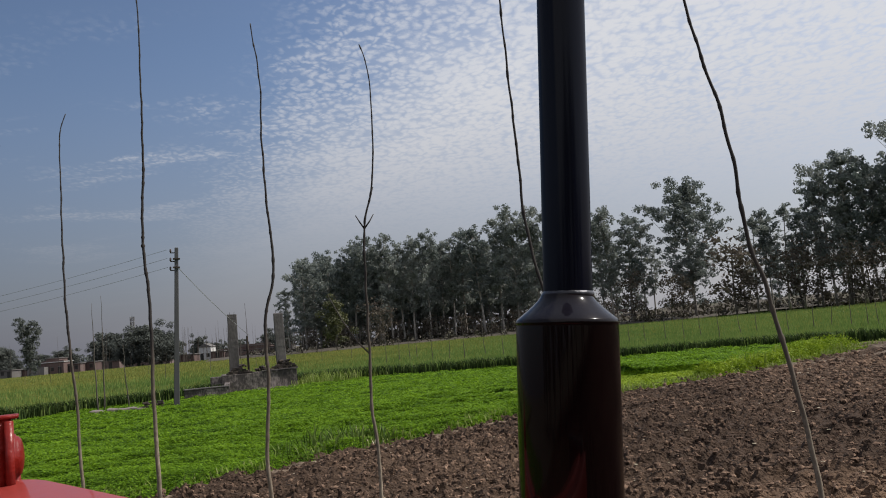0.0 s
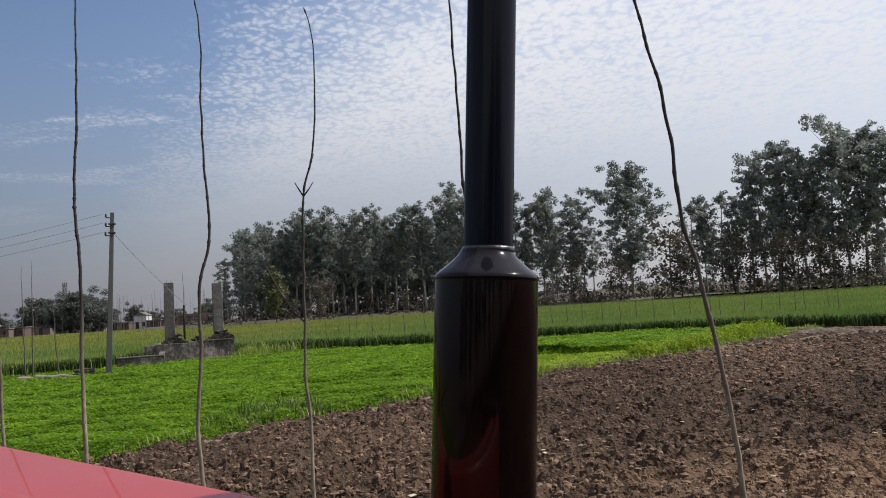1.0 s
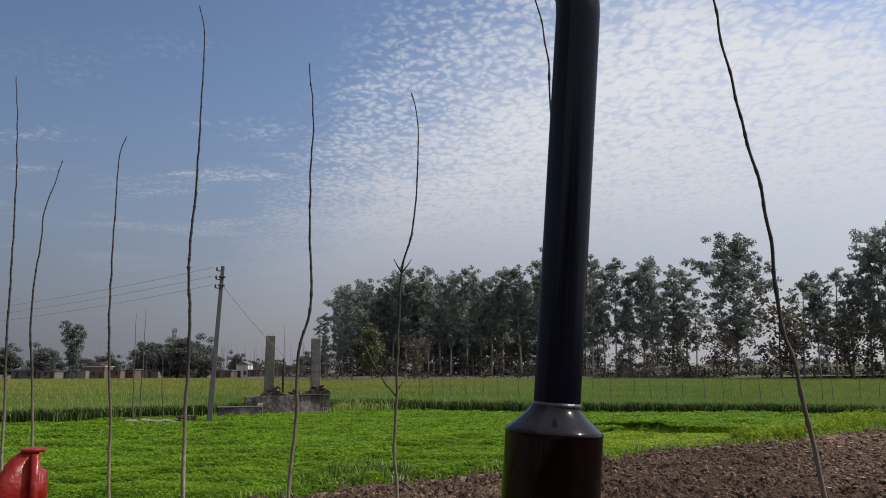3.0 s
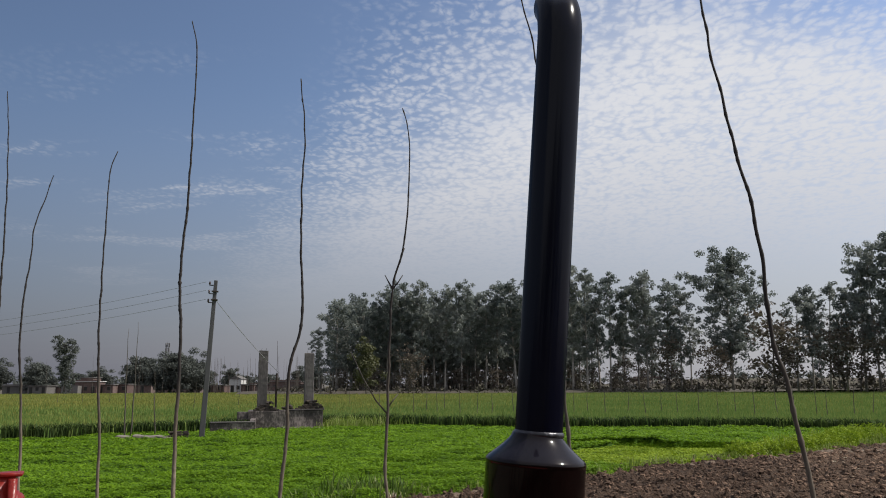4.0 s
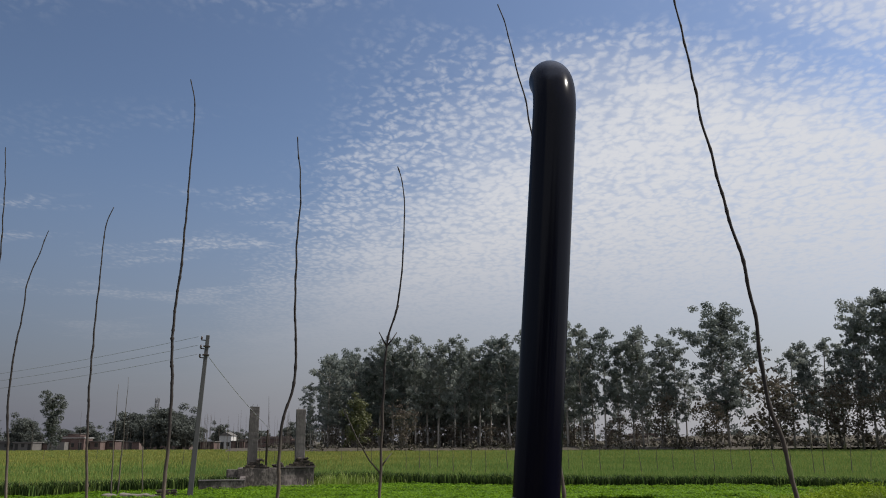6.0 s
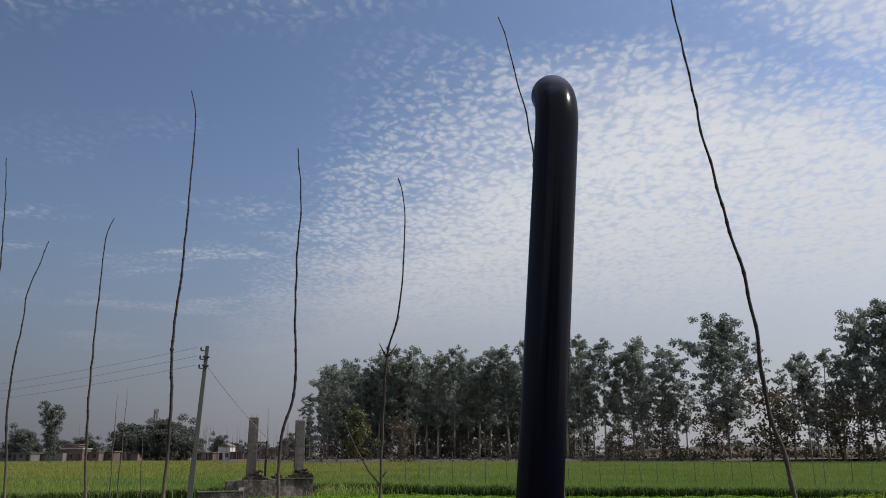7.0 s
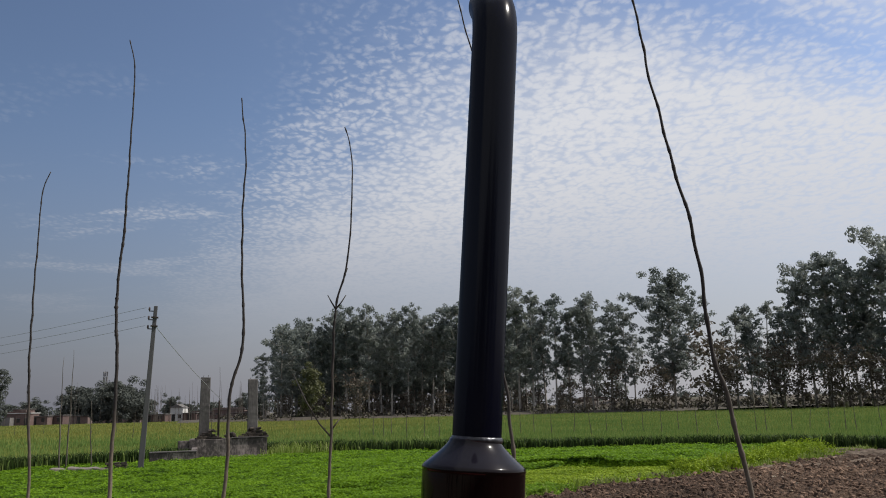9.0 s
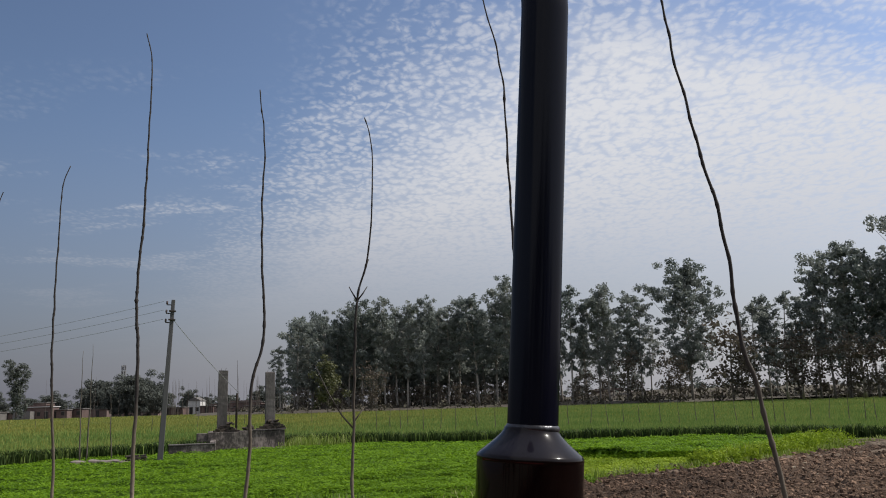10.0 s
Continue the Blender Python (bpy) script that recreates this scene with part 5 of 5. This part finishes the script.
# lower broad trees and bushes
yellow = tall_tree(301, 9.0, 2.2, 0.15, 16, 1.0, "small yellowish green tree at the wheat's far edge", "", M_YELLOWLEAF, M_DARKBARK, 60, 0.2)
yellow.matrix_world = pose(-0.1235 * 150, 150, 0.3)
P_B = 8.0
brown = tall_tree(302, P_B, 2.6, 0.10, 18, 0.9, "half bare brown scrub tree on the bank", "scrub below the grove", M_BROWNLEAF, M_DARKBARK, 15, 0.2, 0.1)
brown.matrix_world = pose(-0.072 * 150, 150, 0.3)
for b, d, h in ((0.285, 146, 8.5), (0.300, 148, 7.0), (0.365, 136, 12.5), (0.378, 138, 10.5), (0.447, 136, 11.0), (0.465, 132, 9.0), (0.508, 128, 9.5), (0.53, 127, 8.0), (0.56, 126, 9.0), (0.59, 126, 8.0), (0.19, 154, 6), (0.24, 152, 9.0), (0.62, 124, 8.5),
                (-0.155, 166, 4.5), (-0.13, 165, 4), (-0.11, 167, 5), (-0.085, 166, 4), (-0.05, 166, 5), (-0.03, 167, 4), (-0.01, 165, 5), (0.01, 166, 4.5), (0.03, 167, 5), (0.05, 165, 4.5), (0.07, 165, 4), (0.10, 164, 5), (0.125, 163, 4.5), (0.15, 162, 4.5), (0.175, 160, 4), (0.21, 160, 5)):
    put(brown, b * d, d, 0.6, h, P_B, rr.uniform(0, 360), rr.uniform(0.9, 1.3))
P_D = 10.0
dark = tall_tree(303, P_D, 4.4, 0.12, 30, 1.5, "round dark green broadleaf tree among the houses", "village trees", M_DARKLEAF, M_DARKBARK, 40, 0.29, 0.03)
dark.matrix_world = pose(-0.352 * 230, 230, 0)
dark.scale = (1.0, 1.0, 0.9)
for b, d, h, w in ((-0.364, 238, 8.2, 1.0), (-0.378, 240, 7.0, 1.0), (-0.330, 238, 6.8, 1.0), (-0.372, 246, 7.2, 1.1), (-0.338, 240, 8.5, 1.0), (-0.392, 290, 10, 1.2), (-0.405, 300, 8, 1.1), (-0.53, 260, 8.0, 1.0), (-0.515, 300, 6, 1.2), (-0.318, 300, 6.5, 1.0), (-0.29, 310, 7, 0.8), (-0.268, 280, 4.5, 1.0), (-0.245, 300, 5, 1.2),
                   (-0.205, 280, 6, 1.0), (-0.185, 250, 6.5, 1.2), (-0.45, 320, 7, 1.3), (-0.475, 330, 6, 1.3), (-0.58, 300, 9, 1.3), (-0.62, 300, 8, 1.4)):
    put(dark, b * d, d, 0, h, P_D, rr.uniform(0, 360), w)
lone = tall_tree(304, 12.9, 2.5, 0.22, 30, 0.82, "lone tree with a dark top-heavy crown beyond the wheat", "", M_DARKLEAF, M_DARKBARK, per=90, size=0.17, lean=0.05, tufts=5, shape=lambda u: 0.40 + 0.62 * min(1, max(0, (u - 0.25) / 0.35)) - 0.30 * max(0, (u - 0.8) / 0.2), kind="lone_tree")
lone.matrix_world = pose(-0.4935 * 190, 190, -0.2, 0, 0, 40)


# low trees added out of sight behind the tractor, to darken its mirrored sky
for k in range(22):
    behind = put(low_protos[k % 3], -40 + 4.0 * k, -18 - 3 * (k % 2) - rr.uniform(0, 2), 0, rr.uniform(5.5, 7.5) + 2.0 * (8 < k < 15), P_H, rr.uniform(0, 360), 2.4)
    tagged(behind, "unseen low tree added to darken the exhaust's reflections", "tree", "trees behind the tractor")


# far woods: a low uneven belt on the horizon
def far_woods():
    r = np.random.default_rng(401)
    cents, rads = [], []
    for k in range(520):
        b = -1.1 + 2.3 * r.random()
        d = 420 + 120 * r.random()
        h = 7.5 * (0.4 + 0.9 * float(fbm(np.array([b * 14]), np.array([1.0]), 3, 6)[0]))
        cents.append(np.array([b * d, d, h * r.random() ** 0.6])), rads.append(2.0 + 1.8 * r.random())
    V, F = leaf_cloud(cents, rads, 5.0, 0.8, r)
    tagged(soup("far_woods", V, F, M_DARKLEAF, False, True), "low dark belt of far trees on the horizon", "trees", kind="stuff")


far_woods()


def bank_scrub():
    r = np.random.default_rng(411)
    cents, rads = [], []
    for k in range(620):
        x = -40 + 190 * r.random()
        y = 152 - 0.12 * x + 26 * r.random() ** 1.5
        cents.append(np.array([x, y, 0.6 + 0.9 * r.random()])), rads.append(0.4 + 1.2 * r.random() ** 2)
    for k in range(380):
        x = 10 + 130 * r.random()
        cents.append(np.array([x, 168 - 0.12 * x + 14 * r.random(), 1.0 + 1.3 * r.random()])), rads.append(0.5 + 0.8 * r.random())
    V, F = leaf_cloud(cents, rads, 18.0, 0.24, r, flat=0.7)
    tagged(soup("bank_scrub", V, F, M_SCRUB, False, True), "low dry brown scrub along the bank", "scrub", kind="stuff")


bank_scrub()


def undergrowth():
    """Saplings and bushes closing the view between trunks, dark for the grove's shade."""
    r = np.random.default_rng(421)
    cents, rads = [], []
    for k in range(420):
        b = -0.168 + (0.30 if k % 5 else 0.43) * r.random()
        d = 186 + 16 * r.random()
        cents.append(np.array([b * d, d, 0.6 + 5.2 * r.random() ** 1.4])), rads.append(0.8 + 1.0 * r.random())
    for k in range(260):
        b = 0.25 + 0.45 * r.random()
        d = 150 + 22 * r.random() - 30 * max(0.0, b - 0.4)
        cents.append(np.array([b * d, d, 0.8 + 2.4 * r.random() ** 1.6])), rads.append(0.5 + 0.8 * r.random())
    V, F = leaf_cloud(cents, rads, 9.0, 0.42, r, flat=0.9)
    tagged(soup("undergrowth", V, F, M_SCRUB, False, True), "brown undergrowth added dark for the shade deep inside the grove", "undergrowth", kind="stuff")


undergrowth()
# the earth bank under the right-hand trees
bxs, bys = np.linspace(-45, 190, 240), np.linspace(148, 236, 60)
bank = grid("earth_bank", bxs, bys, lambda X, Y: (0.75 + 0.35 * fbm(X * 0.1, Y * 0.1, 3, 3)) * np.clip((Y + 0.12 * X - 149) / 8, -0.1, 1)
            + np.clip((X - 18) / 25, 0, 1) * 2.0 * np.exp(-((Y + 0.12 * X - 186) / 9) ** 2) * (0.8 + 0.4 * fbm(X * 0.15, Y * 0.15, 3, 13)), M_BANK, True)
tagged(bank, "dry brown earth bank with sparse grass", "bank", kind="structure")


# ---- village houses far across the wheat ----
def house(b, d, w, h, mat, label, doors=1, roof=True, turn=0):
    ob = thing("house", label, "house", "village beyond the wheat", at=pose(b * d, d, -0.1, 0, 0, turn))
    h *= 0.82
    part("wall", box(bmesh.new(), -w / 2, w / 2, 0, 6, 0, h), mat, ob)
    if "pitched" in label:
        bm = bmesh.new()
        e, v = w / 2 + 0.3, []
        for y in (-0.3, 6.3):
            v += [bm.verts.new(p) for p in ((-e, y, h + 0.003), (e, y, h + 0.003), (0, y, h + 1.1))]
        for f in ((0, 1, 2), (3, 5, 4), (0, 2, 5, 3), (2, 1, 4, 5), (1, 0, 3, 4)):
            bm.faces.new([v[i] for i in f])
        part("roof", bm, M_PLASTER, ob, "pitched grey roof")
    elif doors:
        part("roof", box(bmesh.new(), -w / 2 - 0.3, w / 2 + 0.3, -0.4, 6.3, h + 0.003, h + 0.2), M_WHITE if "pale roof" in label else M_PLASTER, ob, "flat concrete roof slab")
        if w > 6:
            part("parapet", box(bmesh.new(), -w / 2, w / 2, 0.0, 0.2, h + 0.203, h + 0.6), mat, ob)
    else:
        part("coping", box(bmesh.new(), -w / 2 - 0.05, w / 2 + 0.05, -0.06, 0.3, h + 0.003, h + 0.1), M_PLASTER, ob, "pale coping")
    for k in range(doors):
        x = -w / 2 + w * (k + 0.5) / doors
        lo, hi = (1.0, min(2.1, h - 0.3)) if k % 2 else (0.1, min(2.2, h - 0.3))
        # dark plates on the solid wall stand for shade inside doors and windows
        op = part("window" if k % 2 else "door", box(bmesh.new(), x - 0.5, x + 0.5, -0.03, -0.003, lo, hi), M_OPENING_SHADE, ob, "dark plate for the shade inside an opening")
        part("lintel", box(bmesh.new(), x - 0.65, x + 0.65, -0.12, -0.003, hi + 0.003, hi + 0.15), M_PLASTER, op, "pale lintel")
    return ob


def phone_tower(x, y, h):
    """A square lattice mast carrying panel antennas and round dishes near its top."""
    ob = thing("phone_tower", "slim grey lattice tower with antennas above village trees", "tower", at=pose(x, y, 0, 0, 0, 20))

    def half(z):
        return 1.55 - 1.0 * z / h
    n = 12
    for sx, sy in ((-1, -1), (1, -1), (1, 1), (-1, 1)):
        pts = [(sx * half(h * i / n), sy * half(h * i / n), h * i / n) for i in range(n + 1)]
        part("leg", tube(bmesh.new(), pts, [0.11] * (n + 1), 6), M_MAST, ob)
    for i in range(n):
        z0, z1 = h * i / n, h * (i + 1) / n
        a, b = half(z0), half(z1)
        bm = bmesh.new()
        for p, q in (((-a, -a), (b, -b)), ((a, -a), (b, b)), ((a, a), (-b, b)), ((-a, a), (-b, -b)), ((-b, -b), (b, -b)), ((b, -b), (b, b)), ((b, b), (-b, b)), ((-b, b), (-b, -b))):
            flat_one = p[0] in (b, -b)
            tube(bm, [(*p, z1 if flat_one else z0), (*q, z1)], [0.05, 0.05], 4)
        part("brace", bm, M_MAST, ob, "crossed lattice bars")
    for z in (h - 2.3, h - 4.9, h - 7.5):
        for k in range(6):
            t = k * math.pi / 3 + z
            cx, cy = 0.95 * math.cos(t), 0.95 * math.sin(t)
            bm = box(bmesh.new(), -0.24, 0.24, -0.12, 0.12, 0, 2.3, 0.04, 1)
            bmesh.ops.transform(bm, matrix=pose(cx, cy, z, 0, 0, math.degrees(t)), verts=bm.verts)
            ant = part("antenna", bm, M_PANEL, ob, "pale upright panel antenna")
            part("arm", tube(bmesh.new(), [(cx, cy, z + 1), (cx * 0.5, cy * 0.5, z + 1)], [0.04, 0.04], 5), M_MAST, ant)
    for k, z in enumerate((h - 8.6, h - 9.6)):
        bm = tube(bmesh.new(), [(0.3 - k, -1.0, z), (0.3 - k, -1.35, z)], [0.55, 0.6], 16)
        part("dish", bm, M_PANEL, ob, "round dish drum", True)
    part("tip", tube(bmesh.new(), [(0, 0, h), (0, 0, h + 1.6)], [0.05, 0.02], 6), M_MAST, ob)
    return ob


phone_tower(-0.3682 * 420, 420, 24.0)
HOUSES = [(-0.527, 256, 6.0, 2.9, M_PLASTER, "small beige house with dark door openings", 3), (-0.505, 262, 4.5, 2.6, M_BRICKWALL, "low dark brick shed", 1), (-0.487, 252, 5.2, 3.0, M_PLASTER, "grey plastered yard wall", 0),
          (-0.467, 255, 7.0, 4.4, M_BRICKWALL, "red brick house with a pale roof edge", 3), (-0.466, 262, 4.0, 6.0, M_BRICKWALL, "raised brick room with an overhanging roof", 2), (-0.443, 258, 5.0, 3.2, M_BRICKWALL, "red brick house with a plain front", 2), (-0.425, 262, 5.0, 3.4, M_BRICKWALL, "low brown brick house", 2), (-0.397, 258, 5.5, 3.0, M_BRICKWALL, "red brick shed beside dark trees", 1),
          (-0.308, 252, 6.0, 2.8, M_BRICKWALL, "brick shed behind the power pole", 2), (-0.283, 262, 3.8, 5.2, M_WHITE, "whitewashed house with a pitched roof", 2), (-0.268, 256, 4.0, 3.0, M_BRICKWALL, "dark brick lean-to beside a house", 1), (-0.250, 259, 8.0, 3.0, M_BRICKWALL, "long low brick house", 4),
          (-0.222, 256, 9.5, 4.0, M_BRICKWALL, "brick house behind the pump house ruin", 3), (-0.192, 262, 8.0, 3.4, M_PLASTER, "grey plastered house with a flat roof", 2), (0.05, 260, 14, 3.4, M_WHITE, "pale shed beyond the grove", 2), (0.215, 230, 8, 4.2, M_BRICKWALL, "brick hut beyond the grove", 2)]
HOUSES += [(-0.352, 264, 14, 2.6, M_BRICKWALL, "long brick yard wall under the trees", 0), (-0.235, 249, 12, 2.2, M_BRICKWALL, "low brick yard wall with a hazy look", 0),
           (-0.206, 252, 9, 2.6, M_BRICKWALL, "brick shed beside the grove", 1), (-0.555, 262, 8, 3.0, M_PLASTER, "grey house at the village end", 2)]
for b, d, w, h, mat, lab, doors in HOUSES:
    house(b, d, w, h, mat, lab, doors)

# ---- thin young trees standing in and beyond the wheat ----
rr = random.Random(23)


def stick(h, r, seed, label, group):
    q = random.Random(seed)
    ob = thing("sapling", label, "tree", group)
    pts = [(0.03 * h * math.sin(2.2 * t + seed) * t + q.uniform(-0.01, 0.01) * h * 0.5, q.uniform(-0.01, 0.01) * h * 0.5, h * t - 0.02) for t in [i / 10 for i in range(11)]]
    part("stem", tube(bmesh.new(), pts, [r * (1 - 0.8 * i / 10) for i in range(11)], 6), M_DARKBARK, ob, "", True)
    return ob


sticks = [stick(3.0, 0.028, 31 + i, "thin bare young tree standing in the wheat", "young trees in the wheat") for i in range(4)]
spots = []
for k in range(30):
    b = -0.06 + 0.66 * (k + 0.5 * rr.random()) / 30
    d = 46 + 6 * rr.random() - 22 * max(0, b - 0.2)
    spots.append((b * d, d, rr.uniform(2.1, 2.8)))
for k in range(14):
    b = -0.52 + 0.5 * (k + rr.random()) / 14
    d = rr.uniform(52, 90)
    spots.append((b * d, d, rr.uniform(2.0, 3.0)))
for k, (x, y, h) in enumerate(spots):
    if k < 4:
        sticks[k].matrix_world = pose(x, y, 0, 0, 0, rr.uniform(0, 360))
        sticks[k].scale = (1, 1, h / 3)
    else:
        c = copy_thing(sticks[k % 4], pose(x, y, 0, rr.uniform(-3, 3), rr.uniform(-3, 3), rr.uniform(0, 360)))
        c.scale = (1, 1, h / 3)
for x, y, h in ((-14.35, 34.6, 4.6), (-14.2, 34.9, 4.9), (-13.6, 36.0, 2.8)):
    c = copy_thing(sticks[1], pose(x, y, 0, 0, rr.uniform(-2, 2), rr.uniform(0, 360)))
    c.scale = (1.2, 1.2, h / 3)
for k in range(64):
    b = rr.choice((rr.uniform(-0.55, -0.2), rr.uniform(-0.31, -0.17), rr.uniform(-0.31, -0.17)))
    d = rr.uniform(200, 245)
    c = copy_thing(sticks[k % 4], pose(b * d, d, 0, 0, 0, rr.uniform(0, 360)))
    tagged(c, "far bare young tree against the sky", group="bare trees by the village")
    c.scale = (2.3, 2.3, rr.uniform(6.0, 11.0) / 3)


# ---- weeds along the ploughed edge ----
def weed_patch(name, label, spots, r, mat=M_WEED):
    V, F, k = [], [], 0
    for x, y, rad, h, n in spots:
        for _ in range(n):
            a, q = r.random() * 6.28, r.random() ** 0.7 * rad
            px, py = x + math.cos(a) * q, y + math.sin(a) * q
            hh = h * r.uniform(0.5, 1.1)
            b, l = r.random() * 6.28, hh * r.uniform(0.15, 0.6)
            w = r.uniform(0.009, 0.018)
            c, s = math.cos(b + 1.57) * w, math.sin(b + 1.57) * w
            V += [(px - c, py - s, 0.02), (px + c, py + s, 0.02), (px + math.cos(b) * l * 0.35 + c, py + math.sin(b) * l * 0.35 + s, hh * 0.65),
                  (px + math.cos(b) * l * 0.35 - c, py + math.sin(b) * l * 0.35 - s, hh * 0.65), (px + math.cos(b) * l, py + math.sin(b) * l, hh)]
            F += [(k, k + 1, k + 2), (k, k + 2, k + 3), (k + 3, k + 2, k + 4)]
            k += 5
    return tagged(soup(name, V, F, mat), label, "weeds", kind="stuff")


wr = np.random.default_rng(501)
weed_patch("tall_grass", "tall tufts of wild grass at the clover's edge", [(-2.1, 16.0, 0.9, 0.46, 190), (-1.6, 16.4, 0.6, 0.40, 110), (-2.7, 15.0, 0.6, 0.32, 80), (0.6, 19.0, 0.4, 0.3, 40)], wr, M_GRASS)
bank_spots = []
for k in range(130):
    t = wr.random()
    bank_spots.append((-7.3 + 8.3 * t, 41.0 + 3.2 * wr.random() + 3.0 * t, 0.35, 0.45 + 0.25 * wr.random(), 16))
weed_patch("field_edge_grass", "pale green grass between the tank and the wheat", bank_spots, wr, M_WEED)
weed_patch("dry_grass", "withered straw-coloured grass in the clover", [(-1.75, 16.5, 0.22, 0.34, 26), (-1.45, 15.6, 0.3, 0.22, 20)], wr, M_STRAW)
edge_spots = []
for k in range(320):
    s = -20 + 46 * wr.random()
    n = float(edge_wobble(np.array([s]))[0]) + 0.1 + 0.5 * wr.random()
    x, y = to_world(s, n)
    edge_spots.append((x, y, 0.28, 0.14 + 0.18 * wr.random(), 14))
for k in range(14):
    s, n = 12.0 + 9 * wr.random(), -0.6 + 1.2 * wr.random()
    x, y = to_world(s, n)
    edge_spots.append((x, y, 0.25, 0.35 + 0.35 * wr.random(), 22))
def leafy_weeds():
    """Leafy yellow-green weeds in tufts along the tall clover."""
    cents, rads = [], []
    for k in range(200):
        t = wr.random()
        s, n = 10.5 + 10.5 * t, 0.35 + 1.5 * wr.random() * (0.35 + 0.65 * t)
        x, y = to_world(s, n + float(edge_wobble(np.array([s]))[0]))
        h = 0.13 + 0.22 * wr.random() + 0.16 * t
        for j in range(3):
            cents.append(np.array([x + 0.1 * wr.normal(), y + 0.1 * wr.normal(), h * (0.35 + 0.35 * j)])), rads.append(0.13 + 0.12 * wr.random())
    V, F = leaf_cloud(cents, rads, 1400, 0.032, wr, flat=1.0)
    tagged(soup("leafy_weeds", V, F, M_CUT, False, True), "leafy yellowish green weeds along the tall clover", "weeds", kind="stuff")


leafy_weeds()
weed_patch("edge_weeds", "pale green weeds along the clover's edge", edge_spots, wr)
